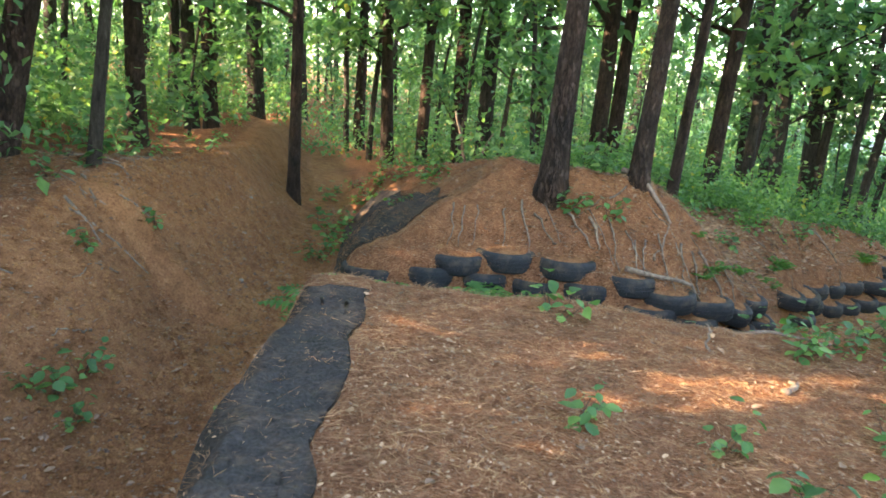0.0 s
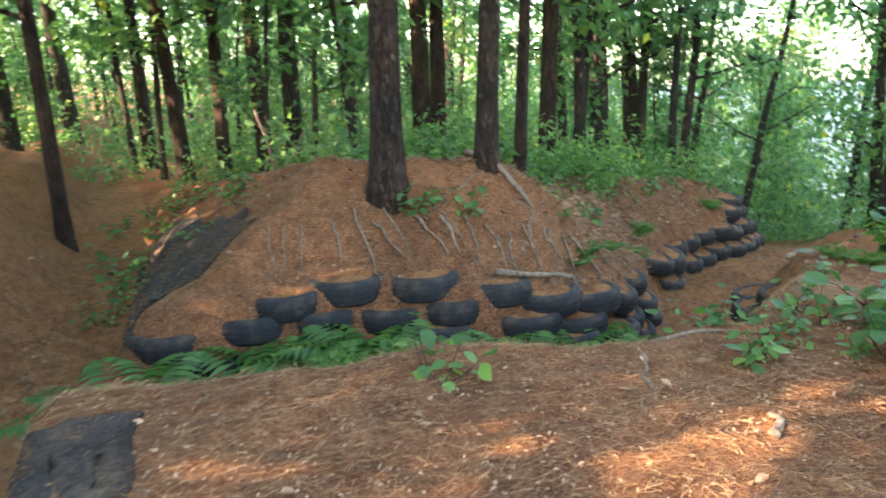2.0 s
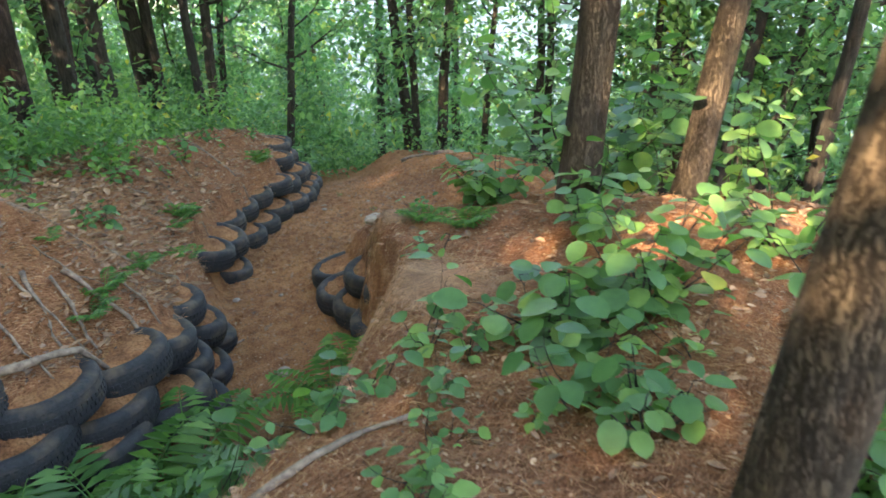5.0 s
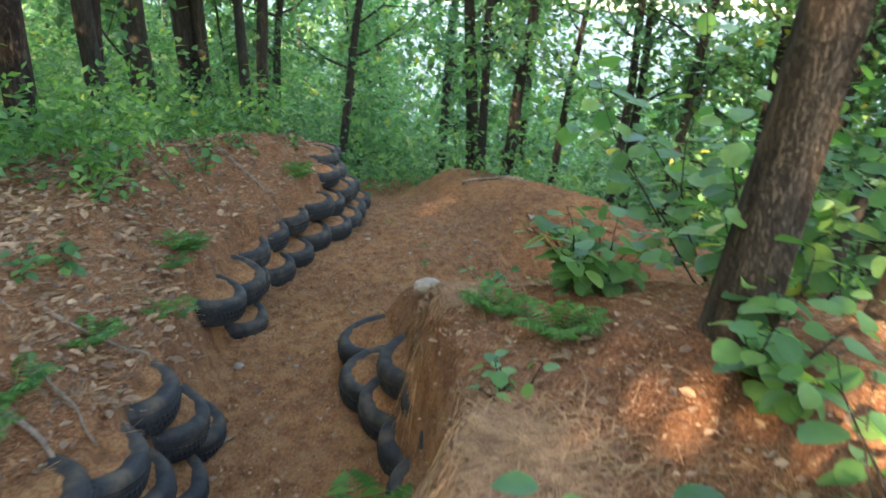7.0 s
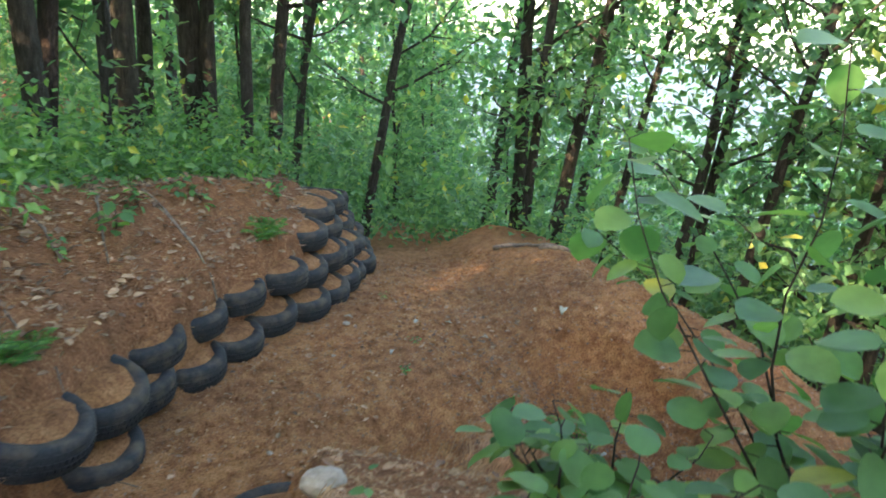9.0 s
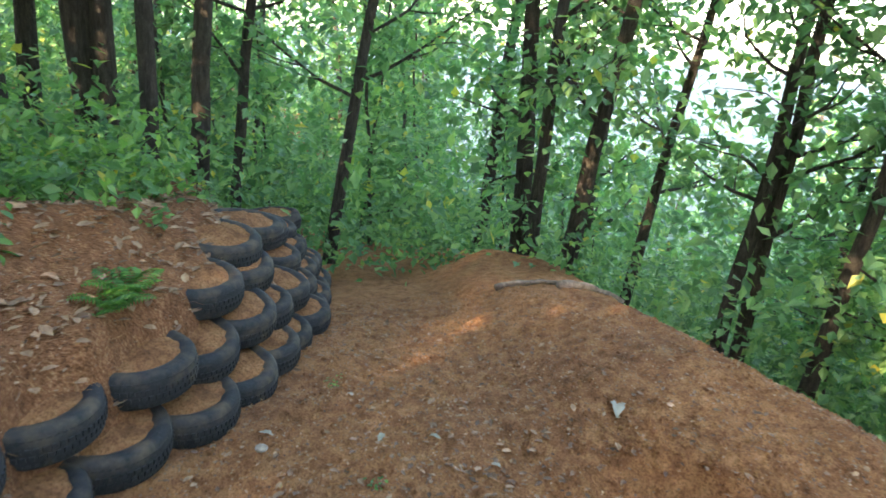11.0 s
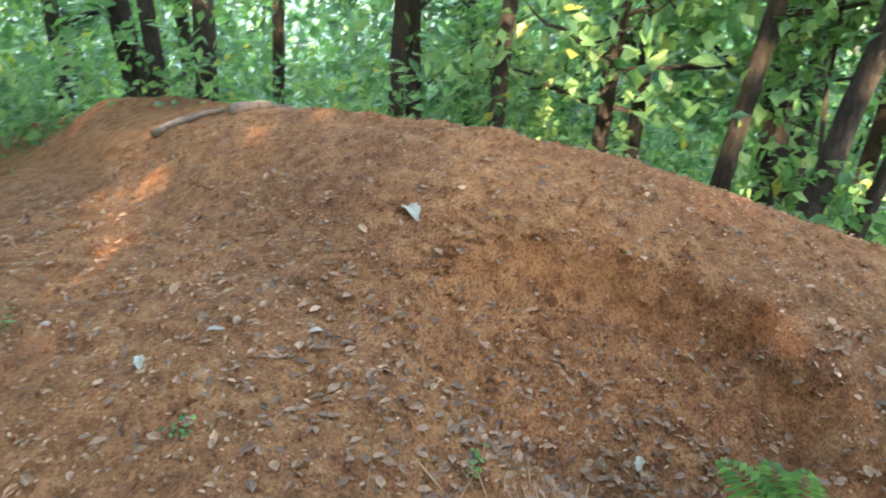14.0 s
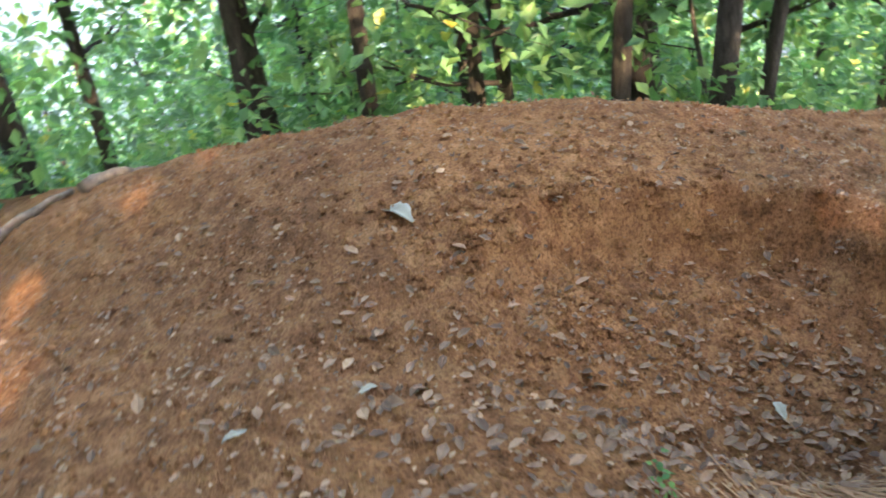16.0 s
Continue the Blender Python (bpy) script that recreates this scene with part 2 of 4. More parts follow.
SMALL_LEAF = (np.array([(0, 0, 0), (0.30, 0.42, 0.05), (0, 1.0, -0.10), (-0.30, 0.42, 0.05)]), np.array([(0, 1, 2), (0, 2, 3)]))
BROAD_LEAF = (np.array([(0, 0, 0), (0.26, 0.16, 0.05), (0.40, 0.46, 0.07), (0.26, 0.78, 0.02), (0, 1.02, -0.08), (-0.26, 0.78, 0.02), (-0.40, 0.46, 0.07),
                        (-0.26, 0.16, 0.05), (0, 0.5, 0.0)]), np.array([(8, 0, 1), (8, 1, 2), (8, 2, 3), (8, 3, 4), (8, 4, 5), (8, 5, 6), (8, 6, 7), (8, 7, 0)]))


half = [(0.20, 0.05, 0.03), (0.37, 0.24, 0.06), (0.44, 0.50, 0.06), (0.37, 0.76, 0.03), (0.19, 0.94, -0.03)]
rib = [(0, 0.25, -0.005), (0, 0.5, -0.01), (0, 0.76, -0.04)]
OVAL = (np.array([(0, 0, 0), (0, 1.02, -0.10)] + rib + half + [(-x, y, z) for x, y, z in half]),
        np.array([t for o, flip in ((5, 1), (10, -1)) for t in [q[::flip] for q in ((0, o, 2), (o, o + 1, 2), (o + 1, 3, 2), (o + 1, o + 2, 3), (o + 2, o + 3, 3), (o + 3, 4, 3), (o + 3, o + 4, 4), (o + 4, 1, 4))]]))


def leaves(places, sizes, template, droop=0.35, spread=0.5, heading=None, r=None):
    """Many leaves at once: each lies roughly level, turned at random, tipped by spread and drooping."""
    r = r or rng
    tv, tf = template
    n = len(places)
    yaw = r.uniform(0, 2 * math.pi, n) if heading is None else heading
    pit = -droop + spread * r.normal(size=n)
    rol = spread * r.normal(size=n)
    cy, sy, cp, sp, cr, sr = np.cos(yaw), np.sin(yaw), np.cos(pit), np.sin(pit), np.cos(rol), np.sin(rol)
    rz = np.zeros((n, 3, 3)); rz[:, 0, 0], rz[:, 0, 1], rz[:, 1, 0], rz[:, 1, 1], rz[:, 2, 2] = cy, -sy, sy, cy, 1
    rx = np.zeros((n, 3, 3)); rx[:, 0, 0], rx[:, 1, 1], rx[:, 1, 2], rx[:, 2, 1], rx[:, 2, 2] = 1, cp, -sp, sp, cp
    ry = np.zeros((n, 3, 3)); ry[:, 0, 0], ry[:, 0, 2], ry[:, 1, 1], ry[:, 2, 0], ry[:, 2, 2] = cr, sr, 1, -sr, cr
    rot = rz @ rx @ ry
    v = np.einsum("nij,kj->nki", rot, tv) * np.asarray(sizes)[:, None, None] + np.asarray(places)[:, None, :]
    f = tf[None] + (np.arange(n) * len(tv))[:, None, None]
    return v.reshape(-1, 3), f.reshape(-1, 3)


# ---- terrain ----
def smooth(a, b, x):
    t = np.clip((x - a) / (b - a), 0, 1)
    return t * t * (3 - 2 * t)


def along(x, y, line):
    """Nearest point on a polyline of (x, y, value...): distance, side (+ left of the way) and the values there."""
    best = np.full(x.shape, 1e9)
    side = np.zeros(x.shape)
    vals = [np.zeros(x.shape) for _ in line[0][2:]]
    for a, b in zip(line, line[1:]):
        dx, dy = b[0] - a[0], b[1] - a[1]
        t = np.clip(((x - a[0]) * dx + (y - a[1]) * dy) / (dx * dx + dy * dy), 0, 1)
        px, py = x - a[0] - t * dx, y - a[1] - t * dy
        d = np.hypot(px, py)
        near = d < best
        best = np.where(near, d, best)
        side = np.where(near, np.sign(dx * py - dy * px), side)
        for v, va, vb in zip(vals, a[2:], b[2:]):
            v[near] = (va + t * (vb - va))[near]
    return best, side, vals


def wavy(x, y, scale, seed):
    """Cheap smooth noise, about -1 to 1."""
    r = np.random.default_rng(seed)
    out = np.zeros(np.shape(x))
    for k in range(7):
        a, f, p = r.uniform(0, 2 * math.pi), r.uniform(0.6, 1.7) / scale, r.uniform(0, 6.28)
        out = out + np.sin((x * math.cos(a) + y * math.sin(a)) * f * 6.28 + p + 0.8 * np.sin((x * math.sin(a) - y * math.cos(a)) * f * 4.1 + p * 2))
    return out / 4.5


# polylines: x, y, floor height, half width of the floor, width of the slope on the left, on the right
DITCH = [(-1.75, -6, -0.85, 0.30, 1.5, 0.5), (-1.65, 3.5, -0.86, 0.28, 1.5, 0.5), (-1.32, 5.2, -0.86, 0.24, 1.55, 0.40), (-1.18, 6.8, -0.86, 0.20, 1.4, 0.40), (-1.12, 9.4, -0.86, 0.22, 1.3, 0.55),
         (-1.22, 13.7, -0.80, 0.24, 1.0, 0.8), (-1.6, 18, -0.7, 0.3, 0.9, 0.9), (-1.4, 26, -0.8, 0.3, 1.5, 1.5)]
GULLY = [(-1.2, 6.45, -0.84, 0.18, 0.28, 1.6), (0.0, 6.48, -0.74, 0.18, 0.28, 1.6), (1.0, 6.46, -0.74, 0.18, 0.28, 1.5), (1.8, 6.22, -0.80, 0.18, 0.28, 1.3), (2.8, 6.28, -0.95, 0.22, 0.28, 1.1), (3.75, 6.60, -1.12, 0.38, 0.28, 0.5)]
LANE = [(3.75, 6.60, -1.12, 0.38, 0.26, 0.42), (4.5, 7.30, -1.17, 0.45, 0.26, 0.36), (5.2, 8.15, -1.21, 0.45, 0.26, 0.36), (5.85, 8.72, -1.28, 0.46, 0.26, 0.55), (6.9, 9.32, -1.36, 0.50, 0.26, 1.3), (8.0, 9.85, -1.44, 0.58, 0.26, 1.9),
        (9.1, 10.75, -1.64, 0.55, 0.32, 1.3), (10.7, 13.1, -2.3, 0.5, 1.4, 1.2), (14, 17.5, -3.4, 1.0, 5.0, 3.0), (24, 30, -6.5, 2.0, 9.0, 8.0)]
BERM = [(12.3, 11.9, -2.0), (10.75, 10.2, -1.50), (9.80, 8.75, -1.24), (9.66, 7.7, -1.36), (9.4, 6.4, -1.66), (8.6, 5.1, -1.5), (7.2, 4.2, -0.9)]


def height(x, y):
    x, y = np.asarray(x, float), np.asarray(y, float)
    s = 0.66 * x + 0.75 * y
    d_d, side_d, (f_d, w_d, l_d, r_d) = along(x, y, DITCH)
    d_g, side_g, (f_g, w_g, l_g, r_g) = along(x, y, GULLY)
    d_l, side_l, (f_l, w_l, l_l, r_l) = along(x, y, LANE)
    # walked ridge, far mound, bank beyond the ditch, round berm
    near = 0.12 - 0.085 * np.clip(x, -0.5, 7) - 0.36 * np.clip(s - 8.4, 0, 2.4) + 0.25 * np.exp(-((x - 5.3) ** 2 + (y - 4.9) ** 2) / 0.9) + 0.03 * wavy(x, y, 3.5, 1)
    mound = 1.62 - 0.145 * np.clip(s, 2, 15) - 0.10 * np.maximum(0, y - 8 - 0.2 * x) + 0.05 * wavy(x, y, 2.2, 2)
    mound = np.maximum(mound, -0.35 - 0.05 * np.clip(s - 6, 0, 20))
    brow_g = f_g + 0.60 + 0.95 * np.maximum(0, d_g - 0.55)
    into = np.maximum(0, d_l - w_l - 0.28)
    brow_l = f_l + 0.66 + 0.80 * np.minimum(into, 0.55) + 0.26 * np.maximum(0, into - 0.55) + 0.5 * smooth(3.6, 2.2, x)
    brow_d = -0.25 + 0.62 * np.maximum(0, d_d - 0.70)
    mound = np.minimum(np.minimum(mound, brow_d), np.minimum(brow_g, brow_l)) + 0.03 * wavy(x, y, 0.9, 15)
    bank = 0.34 + 0.16 * wavy(x, y, 3.0, 3) - 0.03 * np.clip(y - 6, 0, 14) + 0.05 * np.clip(-x - 4, 0, 6)
    d_b, side_b, (c_b,) = along(x, y, BERM)
    inner = np.where(side_b < 0, 1.0, 0.0)
    scar = np.hypot((x - 8.62) / 0.55, (y - 7.75) / 0.85) + 0.10 * wavy(x, y, 0.45, 17)
    dent = 0.27 * smooth(1.05, 0.84, scar) + 0.10 * np.exp(-((x - 8.85) ** 2 + (y - 7.7) ** 2) / 0.30)
    berm = np.where(inner > 0, c_b - 0.56 * smooth(0.50, 1.9, d_b), c_b - 0.50 * np.maximum(0, d_b - 0.5) ** 1.15)
    fall = np.maximum(0, x - 4.2 - 0.55 * np.clip(y, -4, 15))
    near = near - 0.40 * np.maximum(0, fall - 0.6)
    t = smooth(8.6, 10.4, s + 0.25 * (x - y - 1))
    south = near * (1 - t) + berm * t
    # which side of the gully and lane
    dg = np.where(d_g < d_l, d_g * side_g, d_l * side_l)
    north = smooth(-0.1, 0.1, dg)
    top = mound * north + south * (1 - north)
    left = smooth(-0.05, 0.05, side_d * d_d)
    top = bank * left + top * (1 - left)

    def carve(z, d, side, f, w, sl, sr):
        width = np.where(side > 0, sl, sr)
        rise = smooth(0, 1, (d - w + 0.06 * wavy(x, y, 1.1, 5)) / width)
        return f + (z - f) * rise

    top = top - dent
    z = carve(top, d_g, side_g, f_g, w_g, l_g, r_g)
    z = carve(z, d_l, side_l, f_l, w_l, l_l, r_l)
    z = carve(z, d_d, side_d, f_d, w_d, l_d, r_d)
    z = z + 0.76 * np.exp(-(((x - 7.45) / 0.45) ** 2 + ((y - 7.48) / 0.45) ** 2))
    # hillside towards the valley
    out = np.maximum(0, x - 13.2 - 0.25 * np.clip(y - 12, 0, 30))
    z = z - 0.33 * np.minimum(out, 45)
    far = np.hypot(x - 4, y - 6)
    z = np.maximum(z, -13.5) + 0.5 * smooth(14, 30, far) * wavy(x, y, 17, 6)
    return z + 0.018 * wavy(x, y, 0.55, 8) + 0.008 * wavy(x, y, 0.21, 9)


def ground(x, y):
    return float(height(np.array([x]), np.array([y]))[0])


def axis(lo, hi, step, reach_lo, reach_hi):
    inside = list(np.arange(lo, hi + 1e-6, step))
    d, p = step, hi
    up = []
    while p < reach_hi:
        d *= 1.13
        p += d
        up.append(p)
    d, p = step, lo
    down = []
    while p > reach_lo:
        d *= 1.13
        p -= d
        down.append(p)
    return np.array(down[::-1] + inside + up)


def litter_mask(x, y):
    d_d, sd, _ = along(x, y, DITCH)
    d_g, sg, _ = along(x, y, GULLY)
    d_l, sl, v = along(x, y, LANE)
    d_b, sb, _ = along(x, y, BERM)
    m = np.full(x.shape, 0.80)
    m = np.where((d_l < np.where(sl > 0, 0.56, 0.75)) & (x > 3.3), 0.18, m)
    m = np.where(d_d < 0.42, 0.10, m)
    m = np.where((d_d < 1.6) & (sd > 0), np.minimum(m, 0.38), m)
    berm = (x + y > 14.0) & (sl < 0)
    m = np.where(berm, 0.12, m)
    return m + 0.1 * wavy(x, y, 1.3, 12)


gx, gy = axis(-5.0, 12.6, 0.055, -420, 420), axis(-1.5, 13.5, 0.055, -420, 420)
GX, GY = np.meshgrid(gx, gy, indexing="ij")
GZ = height(GX, GY)
grain = np.random.default_rng(3)
GZ += np.where((np.abs(GX) < 14) & (GY < 16), grain.normal(0, 0.0045, GZ.shape), 0)
nx, ny = len(gx), len(gy)
ii, jj = np.meshgrid(np.arange(nx - 1), np.arange(ny - 1), indexing="ij")
quads = np.stack([ii * ny + jj, (ii + 1) * ny + jj, (ii + 1) * ny + jj + 1, ii * ny + jj + 1], -1).reshape(-1, 4)
ground_mesh = raw_mesh("ground", np.stack([GX, GY, GZ], -1).reshape(-1, 3), quads, SOIL, True)
att = ground_mesh.attributes.new("litter", "FLOAT", "POINT")
att.data.foreach_set("value", litter_mask(GX, GY).astype(np.float32).ravel())
tagged(new("ground", ground_mesh), "orange-brown forest soil with mounds, ditch and packed dirt lane", "ground", kind="structure")


# ---- trees ----
def limb(start, direction, length, radius, r, bend=0.25, steps=6):
    p, d = np.array(start, float), np.array(direction, float)
    d /= np.linalg.norm(d)
    pts, rad = [p.copy()], [radius]
    for k in range(steps):
        d = d + bend * r.normal(size=3) * 0.5 + (0, 0, 0.05)
        d /= np.linalg.norm(d)
        p = p + d * length / steps
        pts.append(p.copy())
        rad.append(radius * (1 - 0.8 * (k + 1) / steps))
    return np.array(pts), np.array(rad)


def trunk_line(tall, radius, lean, crook, r, flare=1.5, steps=16):
    k = np.linspace(0, 1, steps) ** 1.3
    wig = np.cumsum(r.normal(0, crook, (steps, 2)), 0) * k[:, None]
    pts = np.stack([lean[0] * k * tall + wig[:, 0], lean[1] * k * tall + wig[:, 1], k * tall - 0.15 * (1 - k)], -1)
    rad = radius * (1 - 0.62 * k) * (1 + (flare - 1) * np.exp(-k * tall / 0.22))
    return pts, rad


def tree_meshes(seed, tall, radius, lean, crook, crown_from, limbs, n_leaves, leaf_size, bark, leaf_mat, sides=12, flare=1.5, spread=1.6, template=SMALL_LEAF, wobble=0.05):
    r = np.random.default_rng(seed)
    pts, rad = trunk_line(tall, radius, lean, crook, r, flare)
    wood = [tube(pts, rad, sides, wobble, seed)]
    tips = []
    for i in range(limbs):
        h = crown_from + (1 - crown_from) * (i + r.uniform(0, 1)) / limbs
        k = np.interp(h * tall, pts[:, 2], np.arange(len(pts)))
        at = np.array([np.interp(k, np.arange(len(pts)), pts[:, c]) for c in range(3)])
        a = r.uniform(0, 2 * math.pi)
        ln = spread * r.uniform(0.6, 1.2) * (1.15 - 0.6 * h)
        lp, lr = limb(at, (math.cos(a), math.sin(a), r.uniform(0.1, 0.8)), ln, np.interp(k, np.arange(len(pts)), rad) * 0.42, r)
        wood.append(tube(lp, lr, 5, 0.05, seed + i))
        tips.append(lp[1:])
        for j in range(2):
            q, qr = limb(lp[2 + j], (math.cos(a + r.normal() * 0.9), math.sin(a + r.normal() * 0.9), r.uniform(-0.1, 0.5)), ln * 0.6, lr[2 + j] * 0.6, r)
            wood.append(tube(q, qr, 4, 0, seed))
            tips.append(q)
    tips = np.concatenate(tips)
    pick = tips[r.integers(0, len(tips), n_leaves)]
    places = pick + r.normal(0, 1, (n_leaves, 3)) * (0.17 * spread, 0.17 * spread, 0.09 * spread)
    crown = leaves(places, leaf_size * r.uniform(0.6, 1.25, n_leaves), template, r=r)
    return raw_mesh("trunk", *join(wood), bark, True), raw_mesh("crown", *crown, leaf_mat)


def tree(name, m, meshes, label, category="tree", group=""):
    ob = base_empty(name, m)
    part("trunk", meshes[0], ob)
    part("crown", meshes[1], ob)
    return tagged(ob, label, category, group)


def planted(x, y, sink=0.06, turn=0.0, scale=1.0):
    return pose(x, y, ground(x, y) - sink, 0, 0, turn) @ Matrix.Scale(scale, 4)

# large pines on the far mound
# crowns begin low, above the view, to keep sun off the berm
tree("pine_tree", planted(1.38, 7.58), tree_meshes(11, 9.5, 0.122, (0.015, 0.0), 0.012, 0.34, 14, 2200, 0.26, PINE_BARK, LEAF_FAR, 20, 1.9, 2.6), "tall dark pine trunk with flaking bark on the mound")
tree("pine_tree", planted(2.34, 7.72), tree_meshes(12, 9.5, 0.098, (0.035, 0.02), 0.016, 0.34, 14, 2200, 0.26, PINE_BARK, LEAF_FAR, 18, 1.6, 2.6), "tall dark pine with reddish bark behind the mound's crest")
PINES = [(3.29, 12.31, 0.20, -0.005, 0), (3.62, 12.55, 0.17, 0.02, 0), (1.04, 13.3, 0.17, -0.04, 0), (-1.70, 11.8, 0.125, -0.02, 0), (-0.15, 17.4, 0.2, -0.07, 0), (0.56, 16.4, 0.17, -0.01, 0.0),
         (-4.05, 7.5, 0.19, 0.16, 0.10), (3.17, 8.75, 0.085, 0.05, 0.05), (4.82, 11.2, 0.18, 0.01, 0.0), (-3.7, 10.6, 0.17, -0.03, 0.0), (-3.5, 14.1, 0.17, -0.05, 0.0), (-0.93, 20.4, 0.2, -0.03, 0.0), (6.06, 12.6, 0.12, 0.10, 0.0)]
for n, (px, py, rad, lx, ly) in enumerate(PINES):
    tree("pine_tree", planted(px, py), tree_meshes(20 + n, 9, rad * 0.8, (lx, ly), 0.028, 0.30, 12, 1500, 0.26, PINE_BARK, LEAF_FAR, 14, 1.4, 2.5), "dark straight pine trunk among green undergrowth")
# oaks beside the path
# unseen crowns lowered here as well, for shade on the berm
oak = tree("oak_tree", planted(2.50, 3.68), tree_meshes(31, 8, 0.108, (0.12, -0.145), 0.008, 0.34, 12, 2200, 0.24, OAK_BARK, LEAF, 26, 1.35, 2.2, wobble=0.06), "leaning grey-brown oak trunk with deeply furrowed bark")
tree("oak_tree", planted(5.15, 5.24), tree_meshes(32, 8, 0.128, (0.07, -0.085), 0.012, 0.34, 12, 2200, 0.24, OAK_BARK, LEAF, 24, 1.25, 2.2, wobble=0.06), "leaning oak trunk beside the dirt lane")
tree("oak_tree", planted(5.98, 4.80), tree_meshes(33, 8, 0.105, (0.10, -0.15), 0.012, 0.34, 12, 1800, 0.24, OAK_BARK, LEAF, 20, 1.25, 2.2, wobble=0.06), "slanting oak trunk among the shrubs")
lr = np.random.default_rng(77)
lp, lrad = limb((0.17, -0.20, 1.72), (-0.55, -0.36, -0.26), 0.78, 0.020, lr, 0.2, 8)
low = part("low_branch", raw_mesh("low_branch", *tube(lp, np.maximum(lrad, 0.004), 6), OAK_BARK, True), oak)
lat = lp[lr.integers(2, 9, 30)] + lr.normal(0, 0.07, (30, 3))
part("leaf_spray", raw_mesh("leaf_spray", *leaves(lat, lr.uniform(0.12, 0.20, 30), OVAL, 0.6, 0.35, None, lr), LEAF_PALE), low)
# trunks along the edge of the hillside
EDGE = [(13.5, 12.7, 0.17, -0.06), (12.9, 12.1, 0.11, 0.02), (13.4, 11.9, 0.15, 0.10), (14.5, 11.6, 0.11, 0.09), (13.67, 9.84, 0.11, 0.05), (13.95, 9.7, 0.12, 0.02), (13.24, 8.74, 0.11, 0.10), (15.7, 9.3, 0.10, 0.03),
        (13.76, 7.63, 0.12, 0.03), (14.2, 7.2, 0.12, 0.02), (12.6, 6.62, 0.12, 0.14), (11.95, 6.05, 0.13, 0.16), (12.2, 5.5, 0.09, 0.10), (13.7, 4.8, 0.12, 0.02), (14.6, 5.5, 0.10, -0.06),
        (7.35, 13.65, 0.18, -0.03), (8.6, 14.2, 0.14, -0.02), (8.5, 13.1, 0.10, 0.0), (9.3, 13.8, 0.12, 0.03), (11.6, 14.6, 0.11, 0.10), (10.3, 14.9, 0.10, 0.05), (7.2, 3.5, 0.12, 0.04), (8.4, 4.3, 0.10, 0.10), (9.0, 3.2, 0.10, 0.08), (5.2, 2.6, 0.1, 0.03)]
for n, (px, py, rad, lean_k) in enumerate(EDGE):
    tree("broadleaf_tree", planted(px, py), tree_meshes(50 + n, 8, rad * 0.8, (lean_k * 0.5, -lean_k), 0.05, 0.24, 12, 1500, 0.17, DARK_BARK, LEAF_FAR, 11, 1.3, 1.9), "slender dark-barked tree at the edge of the hillside", group="trees on the slope")

# forest behind: shared shapes
big = [tree_meshes(100 + k, 10, 0.075 + 0.022 * k, (0.05 * (-1) ** k, 0.03 * (k - 2)), 0.060, 0.25, 10, 1300, 0.26, DARK_BARK, LEAF_FAR, 9, 1.3, 2.1) for k in range(5)]
young = [tree_meshes(120 + k, 3.2 + 0.5 * k, 0.028 + 0.004 * k, (0.10 * (-1) ** k, 0.06), 0.03, 0.10, 11, 900, 0.15, DARK_BARK, LEAF_FAR, 6, 1.1, 0.95) for k in range(5)]


def open_ground(x, y):
    """True where bare soil, paths and the camera's way keep trees off."""
    a = np.array
    d1 = along(a([x]), a([y]), DITCH)[0][0]
    d2 = along(a([x]), a([y]), LANE)[0][0]
    way = along(a([x]), a([y]), [(-0.5, -3), (-0.4, 1), (0.7, 3.0), (1.8, 4.3), (4.1, 5.3), (5.9, 7.2), (6.8, 8.8)])[0][0]
    return (d1 < 1.9 and y < 17) or (d2 < 1.9 and y < 13) or way < 2.3 or (-3.4 < x < 2.6 and y < 9.5) or (x < 12.2 and y < 11.8 and x + y > 11.5 and x - y > -3.6) or (1 < x < 7 and y < 10.5 and y - x < 6)


pick = np.random.default_rng(42)
placed = []
count_big = count_young = 0
firsts = {}
for k in range(9000):
    if count_big >= 150 and count_young >= 260:
        break
    a, d = pick.uniform(-0.75, 3.9), 34 * math.sqrt(pick.uniform(0.0, 1))
    x, y = 4 + d * math.cos(a), 6 + d * math.sin(a)
    kind = "sapling" if pick.uniform() < 0.64 else "tree"
    if open_ground(x, y) or any((x - px) ** 2 + (y - py) ** 2 < 0.8 for px, py in placed):
        continue
    if kind == "tree":
        if count_big >= 150:
            continue
        count_big += 1
        key, pool, label, name, grp = ("b", pick.integers(0, 5)), big, "dark slender forest tree with green leaves", "forest_tree", "forest trees"
    else:
        if count_young >= 260:
            continue
        count_young += 1
        key, pool, label, name, grp = ("y", pick.integers(0, 5)), young, "young leafy sapling in the undergrowth", "sapling", "saplings"
    placed.append((x, y))
    m = planted(x, y, 0.08, pick.uniform(0, 360), pick.uniform(0.8, 1.3))
    if key in firsts:
        ob = copy_thing(firsts[key], Matrix.Identity(4))
        ob.matrix_basis = m
    else:
        firsts[key] = tree(name, m, pool[key[1]], label, "tree", grp)

